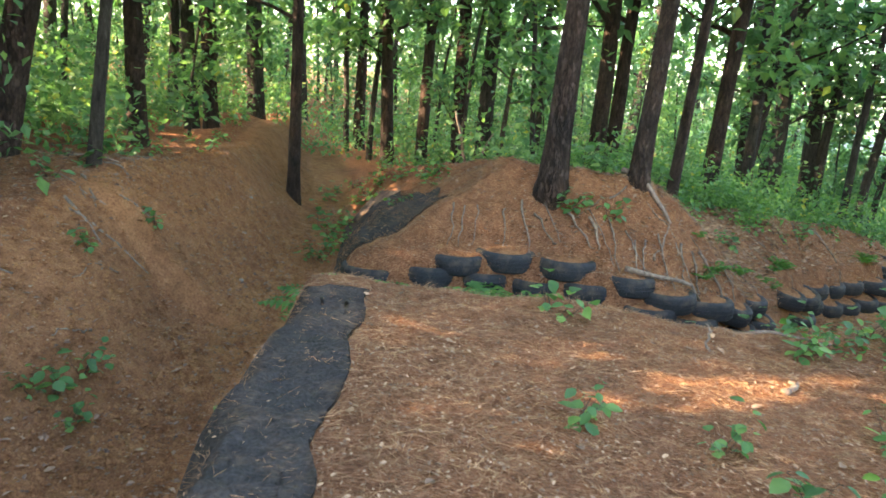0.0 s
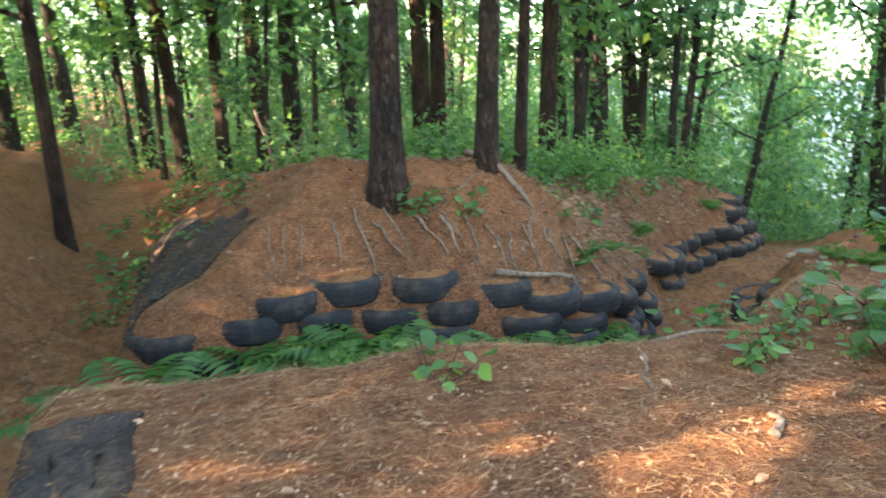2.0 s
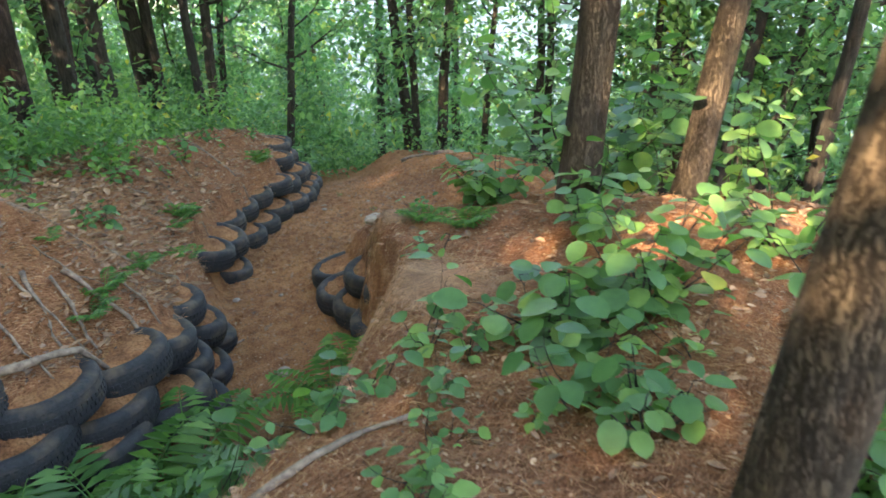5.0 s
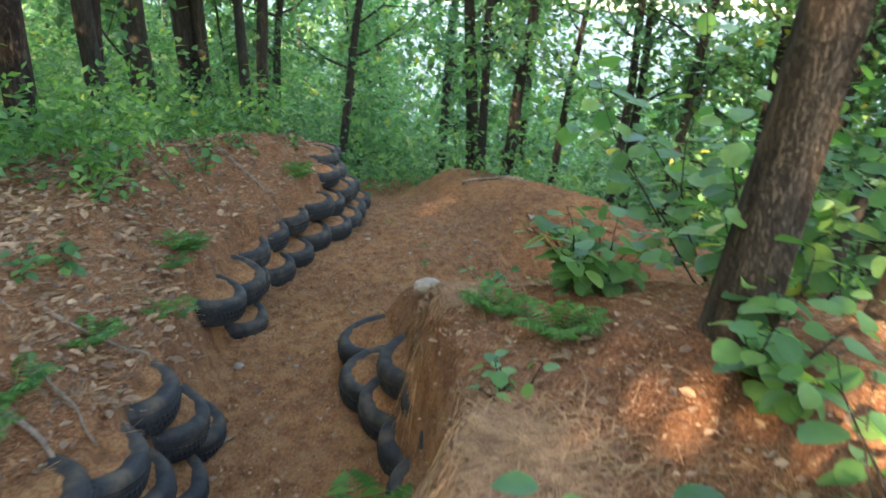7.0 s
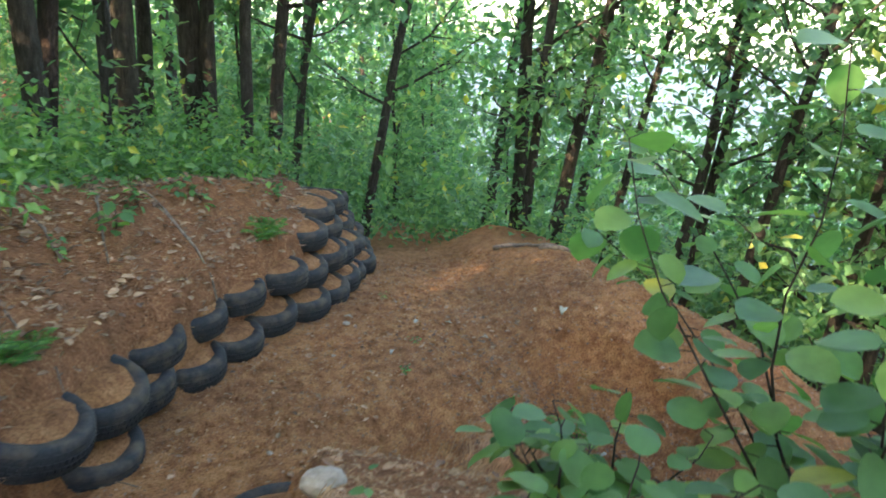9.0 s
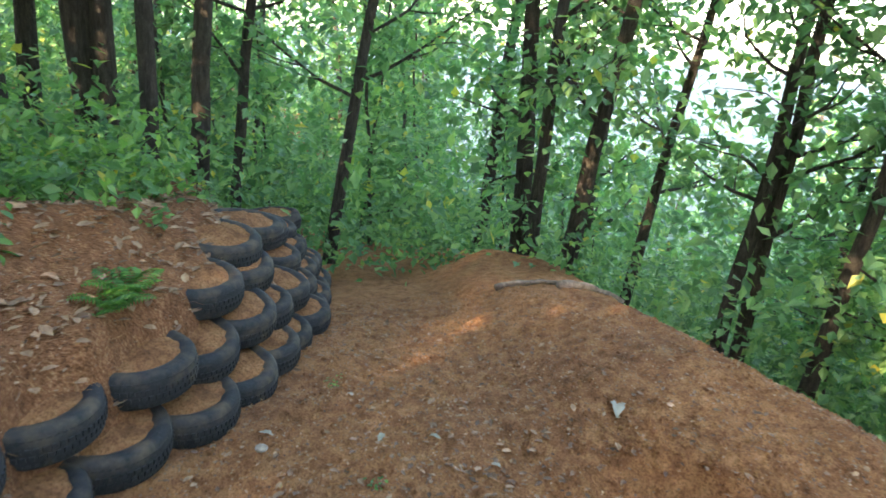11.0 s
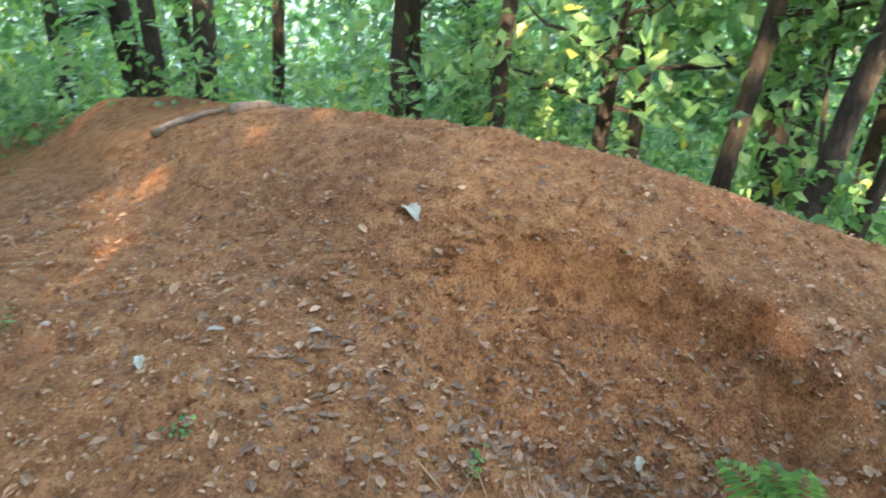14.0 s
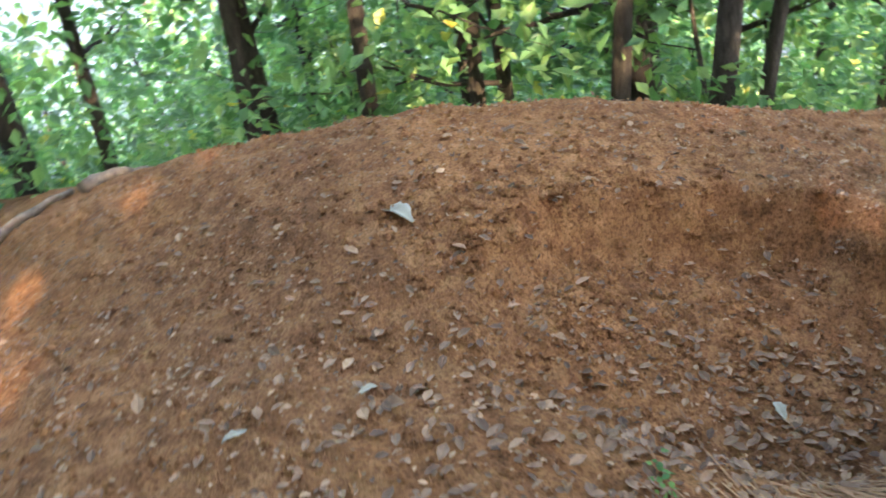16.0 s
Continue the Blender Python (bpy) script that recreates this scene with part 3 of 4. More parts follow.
# trees beyond the ditch, mostly out of view, added to block the low sun
for k, (x, y) in enumerate([(-6.2, 2.5), (-5.2, 1.2), (-6.6, 8.4)]):
    copy_thing(firsts[("b", k)], Matrix.Identity(4)).matrix_basis = planted(x, y, 0.08, 70.0 * k, 0.85)
for k in range(26):
    x, y = pick.uniform(-12, -4.8), pick.uniform(-8, 10)
    # strip kept free so sun reaches the lane's bank and the oak
    if abs(y - 4.3) < 0.5:
        continue
    key = ("b", k % 5)
    if key in firsts:
        copy_thing(firsts[key], Matrix.Identity(4)).matrix_basis = planted(x, y, 0.08, pick.uniform(0, 360), pick.uniform(0.75, 1.05))
for k in range(18):
    x, y = pick.uniform(-8.5, -4.3), pick.uniform(-4, 11)
    key = ("y", k % 5)
    if key in firsts:
        copy_thing(firsts[key], Matrix.Identity(4)).matrix_basis = planted(x, y, 0.08, pick.uniform(0, 360), pick.uniform(0.9, 1.3))


# ---- tyres ----
def tyre_meshes():
    """Outer radius 0.31, width 0.19: carcass with side walls, and tread blocks."""
    prof = [(0.20, 0.055), (0.215, 0.078), (0.25, 0.094), (0.282, 0.090), (0.300, 0.072), (0.308, 0.035), (0.310, 0.0), (0.308, -0.035), (0.300, -0.072), (0.282, -0.090), (0.25, -0.094), (0.215, -0.078), (0.20, -0.055), (0.23, -0.05), (0.24, 0.0), (0.23, 0.05)]
    n, k = 48, len(prof)
    ang = np.linspace(0, 2 * math.pi, n, endpoint=False)
    v = np.array([[(r * math.cos(a), r * math.sin(a), z) for r, z in prof] for a in ang]).reshape(-1, 3)
    i, j = np.meshgrid(np.arange(n), np.arange(k), indexing="ij")
    f = np.stack([i * k + j, ((i + 1) % n) * k + j, ((i + 1) % n) * k + (j + 1) % k, i * k + (j + 1) % k], -1).reshape(-1, 4)
    carcass = raw_mesh("carcass", v, f, DUSTY_RUBBER, True)
    blocks = []
    for q in range(60):
        a = q * 2 * math.pi / 60
        for row, z0 in enumerate((-0.070, -0.036, -0.002, 0.034)):
            off = (row % 2) * 0.05
            pts = []
            for da, dz, dr in ((0, 0, 0), (0.075, 0, 0), (0.075, 0.028, 0), (0, 0.028, 0), (0.006, 0.003, 1), (0.069, 0.003, 1), (0.069, 0.025, 1), (0.006, 0.025, 1)):
                rr = (0.3145 if dr else 0.302) - (0.010 if row in (0, 3) else 0)
                pts.append((rr * math.cos(a + off + da), rr * math.sin(a + off + da), z0 + dz))
            blocks.append((np.array(pts), np.array([(4, 5, 6, 7), (0, 1, 5, 4), (1, 2, 6, 5), (2, 3, 7, 6), (3, 0, 4, 7)])))
    tread = raw_mesh("tread", *join(blocks), RUBBER)
    beads = []
    for zz in (-0.066, 0.066):
        t = np.array([(0.212 * math.cos(a), 0.212 * math.sin(a), zz) for a in np.linspace(0, 2 * math.pi, 41)])
        beads.append(tube(t, np.full(41, 0.009), 5))
    a = np.linspace(0, 2 * math.pi, 28, endpoint=False)
    r8 = np.random.default_rng(88)
    rings = [(0.255, 0.068), (0.20, 0.088), (0.12, 0.105), (0.04, 0.112)]
    v = np.concatenate([np.stack([q * np.cos(a), q * np.sin(a), zz + r8.normal(0, 0.006, 28)], -1) for q, zz in rings] + [np.array([(0, 0, 0.113)])])
    f = [(k * 28 + j, k * 28 + (j + 1) % 28, (k + 1) * 28 + (j + 1) % 28, (k + 1) * 28 + j) for k in range(3) for j in range(28)]
    tri = np.array([(q[0], q[1], q[2]) for q in f] + [(q[0], q[2], q[3]) for q in f] + [(84 + j, 84 + (j + 1) % 28, 112) for j in range(28)])
    plug = raw_mesh("soil_filling", v, tri, SOIL, True)
    return carcass, tread, raw_mesh("bead", *join(beads), RUBBER, True), plug


TYRE = tyre_meshes()
first_tyre = None


def tyre(x, y, z, tip, heading, turn, label):
    """heading: the way its upper face tips towards, in degrees from +x."""
    global first_tyre
    m = pose(x, y, z, 0, 0, heading) @ pose(0, 0, 0, 0, tip, 0) @ pose(0, 0, 0, 0, 0, turn)
    if first_tyre is None:
        first_tyre = base_empty("tyre", m)
        for n, me in zip(("carcass", "tread", "bead", "soil_filling"), TYRE):
            part(n, me, first_tyre)
        tagged(first_tyre, label, "tyre", "tyres in the bank")
        return first_tyre
    return tagged(copy_thing(first_tyre, m), label)


def tyre_row(line, lift, inward, step, tip, count_from=0.0, label="worn black tyre sunk in the earth bank", skip=0.14, base=99.0):
    """Tyres along a line of (x, y) on the lane's left bank; inward: metres into the bank."""
    pts = np.array(line, float)
    seg = np.hypot(*np.diff(pts, axis=0).T)
    run = np.concatenate([[0], np.cumsum(seg)])
    s = count_from
    while s < run[-1]:
        x, y = np.interp(s, run, pts[:, 0]), np.interp(s, run, pts[:, 1])
        k = min(np.searchsorted(run, s, side="right"), len(seg)) - 1
        dx, dy = (pts[k + 1] - pts[k]) / seg[k]
        nx_, ny_ = -dy, dx
        step_on = step * random.uniform(0.9, 1.1)
        if random.random() < skip or 1.2 < s + base < 2.15:
            s += step_on
            continue
        f = ground(x - nx_ * 0.45, y - ny_ * 0.45)
        tyre(x + nx_ * (inward + random.uniform(-0.04, 0.06)), y + ny_ * (inward + random.uniform(-0.03, 0.03)), f + lift + random.uniform(-0.035, 0.035), tip + random.uniform(-12, 12) * (1 if skip else 0.4),
             math.degrees(math.atan2(-ny_, -nx_)) + random.uniform(-22, 22), random.uniform(0, 360), label)
        s += step_on


# the line of the foot of the lane's left bank
FACE = [(3.25, 6.95), (3.98, 7.68), (4.72, 8.47), (5.5, 9.08), (6.1, 9.42), (6.78, 9.82), (7.5, 10.12), (8.2, 10.62), (8.95, 11.3), (10.2, 12.9)]
tyre_row(FACE[:4], 0.10, 0.02, 0.50, 14, 0.02, base=0.0, skip=0.0)
tyre_row(FACE[:4], 0.33, 0.08, 0.52, 14, 0.24, base=0.0, skip=0.0)
tyre_row(FACE[:3], 0.52, 0.16, 0.54, 12, 0.10, base=0.0, skip=0.0)
tyre_row(FACE[3:], 0.11, 0.16, 0.50, 6, 0.10, skip=0.0)
tyre_row(FACE[3:], 0.34, 0.28, 0.52, 6, 0.32, skip=0.0)
tyre_row(FACE[6:], 0.55, 0.42, 0.60, 6, 0.5)
tyre_row(FACE[7:], 0.74, 0.54, 0.64, 6, 0.3)
# front of the far mound, above the gully
FRONT = [(-0.55, 6.98), (0.2, 6.95), (1.0, 6.92), (1.6, 6.78), (2.3, 6.60), (3.05, 6.82)]
tyre_row(FRONT, 0.50, 0.15, 0.52, -3, 0.95, "black tyre half buried at the front of the mound", 0.0)
tyre_row(FRONT, 0.32, 0.08, 0.52, -3, 0.15, "black tyre half buried at the foot of the mound", 0.0)
tyre_row(FRONT, 0.14, 0.0, 0.54, -3, 0.4, "black tyre half buried at the foot of the mound", 0.0)
# right-hand bank of the lane
tyre_row([(5.72, 8.05), (5.22, 7.50), (4.90, 7.02), (4.55, 6.45), (4.2, 6.1)], 0.14, 0.14, 0.43, 6, 0.62, "black tyre sunk aslant in the lane's edge", 0.0)
tyre_row([(5.0, 7.0), (4.72, 6.52), (4.4, 6.1)], 0.36, 0.17, 0.45, 6, 0.10, "black tyre sunk aslant in the lane's edge", 0.0)


# ---- black fabric over the mounds' edges ----
def fabric(name, corners, nu, nv, lift, label, seed):
    """A draped sheet: corners (a, b, c, d) bilinearly spanned in plan, laid on the ground with wrinkles and a frayed rim."""
    u, v = np.meshgrid(np.linspace(0, 1, nu), np.linspace(0, 1, nv), indexing="ij")
    a, b, c, e = [np.array(p) for p in corners]
    rag = 0.10 * wavy(u * 3, v * 3, 0.7, seed)
    vv = np.clip(v, 0, 1) * (1 + rag)
    x = (1 - u) * (1 - vv) * a[0] + u * (1 - vv) * b[0] + u * vv * c[0] + (1 - u) * vv * e[0]
    y = (1 - u) * (1 - vv) * a[1] + u * (1 - vv) * b[1] + u * vv * c[1] + (1 - u) * vv * e[1]
    z = height(x, y) + lift + 0.022 * np.abs(wavy(x * 2 + y, y * 2 - x, 0.5, seed + 1)) + 0.010 * wavy(x, y, 0.12, seed + 2)
    top = np.stack([x, y, z], -1).reshape(-1, 3)
    low = top - (0, 0, 0.03)
    i, j = np.meshgrid(np.arange(nu - 1), np.arange(nv - 1), indexing="ij")
    q = np.stack([i * nv + j, (i + 1) * nv + j, (i + 1) * nv + j + 1, i * nv + j + 1], -1).reshape(-1, 4)
    n = nu * nv
    rim = np.concatenate([np.arange(nv - 1), np.arange(nv - 1, n - 1, nv), np.arange(n - 1, n - nv, -1), np.arange(n - nv, 0, -nv)])
    nxt = np.roll(rim, -1)
    skirt = np.stack([nxt, rim, rim + n, nxt + n], -1)
    me = raw_mesh(name, np.concatenate([top, low]), np.concatenate([q, skirt]), CLOTH, True)
    return tagged(new(name, me), label, "ground fabric")


fabric("ground_fabric", ((-1.24, 0.6), (-1.10, 4.5), (-0.42, 4.55), (-0.74, 0.6)), 90, 24, 0.012, "worn black ground fabric along the ridge's edge", 61)
fabric("ground_fabric", ((-0.80, 7.12), (-0.82, 10.6), (-0.40, 10.6), (0.34, 7.72)), 90, 50, 0.012, "black ground fabric draped over the mound's flank", 64)


# ---- undergrowth ----
def stems_and_leaves(seed, tall, n_stems, per_stem, leaf_size, template, leaf_mat, lean=0.6, stem_r=0.006, lift=0.15):
    r = np.random.default_rng(seed)
    wood, at, head = [], [], []
    for i in range(n_stems):
        a = r.uniform(0, 2 * math.pi)
        pts, rad = limb((0, 0, -0.04), (lean * math.cos(a), lean * math.sin(a), 1.0), tall * r.uniform(0.7, 1.1), stem_r, r, 0.3, 7)
        wood.append(tube(pts, np.maximum(rad, stem_r * 0.3), 5))
        ks = np.linspace(lift * 6 + 0.5, 7, per_stem)
        p = np.stack([np.interp(ks, np.arange(8), pts[:, c]) for c in range(3)], -1)
        hd = r.uniform(0, 6.28) + np.arange(per_stem) * 2.4
        at.append(p)
        head.append(hd)
    at, head = np.concatenate(at), np.concatenate(head)
    out = np.stack([-np.sin(head), np.cos(head), np.full(len(head), 0.15)], -1)
    foot = at + out * leaf_size * 0.35
    for a, b in zip(at, foot):
        wood.append(tube(np.array([a, b]), np.array([stem_r * 0.35, stem_r * 0.25]), 3))
    lv = leaves(foot, leaf_size * r.uniform(0.65, 1.2, len(at)), template, 0.25, 0.3, head, r)
    return raw_mesh("stem", *join(wood), DARK_BARK, True), raw_mesh("foliage", *lv, leaf_mat, True)


def plant(name, m, meshes, label, category, group=""):
    ob = base_empty(name, m)
    part("stem", meshes[0], ob)
    part("foliage", meshes[1], ob)
    return tagged(ob, label, category, group)


def repeat(spots, shapes, name, label, category, group, lo=0.8, hi=1.2, sink=0.0):
    first = {}
    r = np.random.default_rng(len(spots) + len(name))
    for x, y in spots:
        k = int(r.integers(0, len(shapes)))
        m = planted(x, y, sink, r.uniform(0, 360), r.uniform(lo, hi))
        if k in first:
            copy_thing(first[k], Matrix.Identity(4)).matrix_basis = m
        else:
            first[k] = plant(name, m, shapes[k], label, category, group)


# broad-leaved shrubs close to the path
for n, (x, y, tall, stems, per, size) in enumerate([(6.62, 5.72, 1.75, 15, 24, 0.150), (5.66, 6.12, 0.60, 16, 12, 0.120), (4.15, 4.45, 0.75, 11, 12, 0.115), (3.65, 4.66, 0.52, 11, 10, 0.13), (3.2, 4.12, 0.34, 9, 7, 0.095), (3.1, 3.4, 0.5, 12, 11, 0.11), (2.85, 2.9, 0.5, 9, 10, 0.10),
                                                   (6.6, 5.2, 1.1, 6, 13, 0.13), (5.2, 4.0, 0.9, 7, 13, 0.12), (3.7, 3.3, 0.9, 6, 12, 0.12), (6.9, 4.7, 1.3, 7, 13, 0.13), (4.3, 5.75, 0.25, 5, 6, 0.07), (7.6, 5.6, 0.9, 6, 12, 0.11), (4.9, 5.0, 0.6, 8, 11, 0.11)]):
    plant("broadleaf_shrub", planted(x, y), stems_and_leaves(300 + n, tall, stems, per, size, OVAL, LEAF_PALE, 0.75, 0.008), "bright green shrub with large rounded leaves beside the path", "shrub")

herbs = [stems_and_leaves(330 + k, 0.22 + 0.05 * k, 4, 6, 0.065 + 0.006 * k, BROAD_LEAF, LEAF_PALE, 0.8, 0.003) for k in range(4)]
spots = [(-2.25, 4.55), (-2.2, 4.75), (-2.35, 4.4), (-2.1, 4.35), (-2.5, 5.7), (-2.3, 6.6), (-2.9, 6.9), (2.5, 5.65), (2.35, 5.5), (2.7, 5.45), (2.2, 5.75), (2.1, 1.9), (2.2, 2.4), (2.6, 2.9),
         (1.25, 2.5), (1.55, 2.25), (1.8, 2.75), (0.45, 3.1), (1.1, 3.0), (1.45, 1.9), (2.05, 3.2), (0.75, 4.6), (2.5, 3.1), (2.75, 3.35), (2.9, 2.7), (2.4, 2.75), (3.0, 4.8), (3.3, 4.9), (3.3, 5.1), (2.6, 5.1), (2.9, 5.15), (5.3, 6.6), (2.3, 4.5), (2.55, 4.55),
         (2.95, 4.45), (3.2, 4.35), (3.4, 4.2), (2.75, 4.65), (3.6, 4.5), (3.8, 4.1)]
r = np.random.default_rng(5)
for k in range(260):
    x, y = r.uniform(1.5, 9), r.uniform(7.0, 13)
    dl = along(np.array([x]), np.array([y]), LANE)
    if dl[1][0] > 0 and dl[0][0] > 1.05 and y - x > 2.0:
        spots.append((x, y))
for k in range(60):
    x, y = r.uniform(-6.5, -2.6), r.uniform(5, 14)
    spots.append((x, y))
for k in range(40):
    spots.append((r.uniform(-1.2, 0.6), r.uniform(8.6, 14)))
repeat([(8.27, 10.1), (8.0, 8.25), (7.75, 9.1), (7.3, 8.75)], herbs, "seedling", "tiny green seedling on the bare soil", "plant", "seedlings", 0.28, 0.4)
repeat(spots, herbs, "herb_plant", "small green leafy plant on the forest floor", "plant", "low plants", 0.7, 1.35)


# ferns
def fern_meshes(seed, n_fronds, length):
    r = np.random.default_rng(seed)
    ribs, blades = [], []
    for i in range(n_fronds):
        a = i * 2 * math.pi / n_fronds + r.normal() * 0.25
        ln = length * r.uniform(0.75, 1.15)
        t = np.linspace(0, 1, 15)
        rise = r.uniform(0.55, 0.9)
        rad = ln * (t * 0.78)
        z = ln * rise * (1.45 * t - 1.0 * t * t)
        p = np.stack([rad * math.cos(a), rad * math.sin(a), z], -1)
        ribs.append(tube(p, 0.0035 * (1.1 - t), 4))
        side = np.array([-math.sin(a), math.cos(a), 0])
        fwd = np.array([math.cos(a), math.sin(a), 0])
        for k in range(2, 15):
            w = ln * 0.30 * math.sin(math.pi * (0.12 + 0.88 * t[k])) ** 0.8 * (1.08 - 0.4 * t[k])
            for sgn in (-1, 1):
                tip = p[k] + sgn * side * w + fwd * w * 0.30 - (0, 0, w * 0.22)
                midp = p[k] + sgn * side * w * 0.45 + fwd * w * 0.1
                g = fwd * ln * 0.034
                up = np.array((0, 0, 0.004))
                blades.append((np.array([p[k], midp + g + up, tip, midp - g]), np.array([(0, 1, 2), (0, 2, 3)])))
    return raw_mesh("stem", *join(ribs), FERN, True), raw_mesh("foliage", *join(blades), FERN)


ferns = [fern_meshes(400 + k, 7 + k, 0.34 + 0.05 * k) for k in range(4)]
gully_ferns = [(-0.25, 6.0), (0.05, 5.9), (0.35, 5.95), (0.5, 5.7), (0.8, 5.8), (1.05, 5.65), (1.3, 5.7), (1.5, 5.5), (1.7, 5.6), (1.95, 5.45), (2.15, 5.6), (2.4, 5.8), (2.7, 5.9), (-0.75, 5.5), (-0.45, 5.75), (3.45, 5.6), (3.7, 5.65)]
repeat([(x + 0.15, y + 0.42) for x, y in gully_ferns], ferns, "fern", "fresh green fern with arching fronds in the gully", "fern", "ferns", 1.35, 1.9, 0.02)
bank_ferns = [(0.45, 5.15), (0.75, 5.25), (-1.08, 4.1), (-1.05, 3.9), (7.05, 10.30), (7.15, 10.38), (6.95, 10.26), (4.52, 8.52), (4.72, 8.78), (4.9, 8.9), (4.28, 8.05), (3.1, 7.2), (2.9, 7.05), (3.55, 7.6), (4.1, 7.95), (5.0, 6.3), (4.8, 8.75), (2.0, 2.0), (4.9, 5.9), (3.0, 7.5)]
repeat(bank_ferns, ferns, "fern", "small green fern on the earth bank", "fern", "ferns", 0.42, 0.65, 0.02)
plant("broadleaf_shrub", planted(7.36, 7.74), stems_and_leaves(360, 0.36, 7, 7, 0.075, BROAD_LEAF, LEAF_PALE, 0.7, 0.004), "small bright green plant on a hump of soil", "shrub")
repeat([(7.62, 7.4)], ferns, "fern", "small green fern on a hump of soil", "fern", "ferns", 0.6, 0.75)

# small tree leaning over the ditch with drooping leaves
tree("small_tree", planted(-2.93, 6.92), tree_meshes(71, 4.6, 0.060, (0.12, -0.06), 0.03, 0.34, 22, 2600, 0.15, DARK_BARK, LEAF, 8, 1.3, 2.2, BROAD_LEAF), "slender dark tree with drooping green leaves above the ditch")
# trunk stands out of view; tree added to shade the ditch bank
tree("small_tree", planted(-4.6, 6.0), tree_meshes(73, 5.0, 0.07, (0.12, 0.04), 0.03, 0.42, 22, 2600, 0.15, DARK_BARK, LEAF, 8, 1.3, 2.6, BROAD_LEAF), "slender dark tree with spreading green leaves, added to shade the bank")
tree("small_tree", planted(1.40, 11.2), tree_meshes(72, 3.2, 0.05, (0.06, 0.0), 0.03, 0.35, 8, 300, 0.11, OAK_BARK, LEAF, 8, 1.3, 1.0, BROAD_LEAF), "thin pale-barked tree behind the mound")


# ---- dense woods and low cover ----
def cover(name, label, n_plants, per, lo, hi, size, mat, where, seed, wide=0.35, check=True):
    r = np.random.default_rng(seed)
    pts = []
    while len(pts) < n_plants:
        x, y = where(r)
        if not (check and open_ground(x, y)):
            pts.append((x, y))
    pts = np.array(pts)
    z = height(pts[:, 0], pts[:, 1])
    tall = lo + (hi - lo) * r.uniform(0, 1, n_plants) ** 1.6
    n = n_plants * per
    k = np.repeat(np.arange(n_plants), per)
    h = r.uniform(0.15, 1, n)
    off = r.normal(0, wide, (n, 2)) * np.sqrt(tall[k])[:, None]
    places = np.stack([pts[k, 0] + off[:, 0], pts[k, 1] + off[:, 1], z[k] + h * tall[k]], -1)
    v, f = leaves(places, size * r.uniform(0.6, 1.3, n), SMALL_LEAF, 0.3, 0.5, None, r)
    return tagged(new(name, raw_mesh(name, v, f, mat)), label, "undergrowth", kind="stuff")


def sector(a0, a1, d0, d1):
    def where(r):
        a, d = r.uniform(a0, a1), math.sqrt(r.uniform(d0 * d0, d1 * d1))
        return 4 + d * math.cos(a), 6 + d * math.sin(a)
    return where


def plateau(r):
    while True:
        x, y = r.uniform(2.2, 9.5), r.uniform(7.8, 14.5)
        d = along(np.array([x]), np.array([y]), LANE)
        if d[1][0] > 0 and d[0][0] > 1.55 + 0.35 * math.sin(x * 2.3) and y - x > 1.9 and not (x < 4 and y < 9):
            return x, y


cover("undergrowth", "low green leafy plants on top of the mound", 480, 34, 0.2, 0.8, 0.085, LEAF_PALE, plateau, 505, 0.3, False)
cover("undergrowth", "dense green leafy undergrowth between the trees", 1700, 42, 0.25, 1.3, 0.12, LEAF_FAR, sector(-0.7, 3.8, 3, 19), 501)
cover("undergrowth", "dense green leafy undergrowth between the trees", 1100, 60, 0.5, 3.2, 0.15, LEAF_FAR, sector(-0.7, 3.5, 8, 30), 502, 0.45)
cover("slope_woods", "green leafy branches on the falling slope", 460, 80, 1.5, 6.0, 0.20, LEAF_FAR, sector(-0.6, 1.25, 11, 26), 504, 0.55)
cover("slope_woods", "tall green foliage on the falling slope", 700, 110, 3.0, 8.5, 0.20, LEAF_FAR, sector(-0.7, 0.40, 11.5, 23), 506, 0.6)
cover("distant_woods", "distant green woods", 1300, 90, 2.0, 13.0, 0.36, LEAF_FAR, sector(-0.8, 3.5, 26, 52), 503, 0.8)

# flat sheet added in the valley, gives the pale patches between the trees
wm, wnt, wb = mat_nodes("valley_sheet")
wb.inputs["Base Color"].default_value = (0.030, 0.042, 0.045, 1)
wb.inputs["Roughness"].default_value = 0.5
wb.inputs["Specular IOR Level"].default_value = 0.06
wnoise = noise_tex(wnt, 0.4, 3)
bump(wnt, wb, wnoise.outputs["Fac"], 0.25, 0.3)
valley_mesh = raw_mesh("water", [(20, -400, -12.2), (420, -400, -12.2), (420, 420, -12.2), (20, 420, -12.2)], [(0, 1, 2, 3)], wm)
tagged(new("water", valley_mesh), "flat sheet in the valley, added for pale patches between the trees", "water", kind="structure")


# ---- fallen leaves, needles, twigs ----
def scatter(n, seed, where):
    r = np.random.default_rng(seed)
    p = where(r, n)
    z = height(p[:, 0], p[:, 1])
    return r, np.stack([p[:, 0], p[:, 1], z + 0.006], -1)


CURLED = (np.array([(0, 0, 0.0), (0.22, 0.25, 0.10), (0.27, 0.6, 0.13), (0, 1.0, 0.05), (-0.27, 0.6, 0.12), (-0.22, 0.25, 0.10), (0, 0.5, 0.0)]), np.array([(6, 0, 1), (6, 1, 2), (6, 2, 3), (6, 3, 4), (6, 4, 5), (6, 5, 0)]))


def box(x0, x1, y0, y1):
    return lambda r, n: np.stack([r.uniform(x0, x1, n), r.uniform(y0, y1, n)], -1)


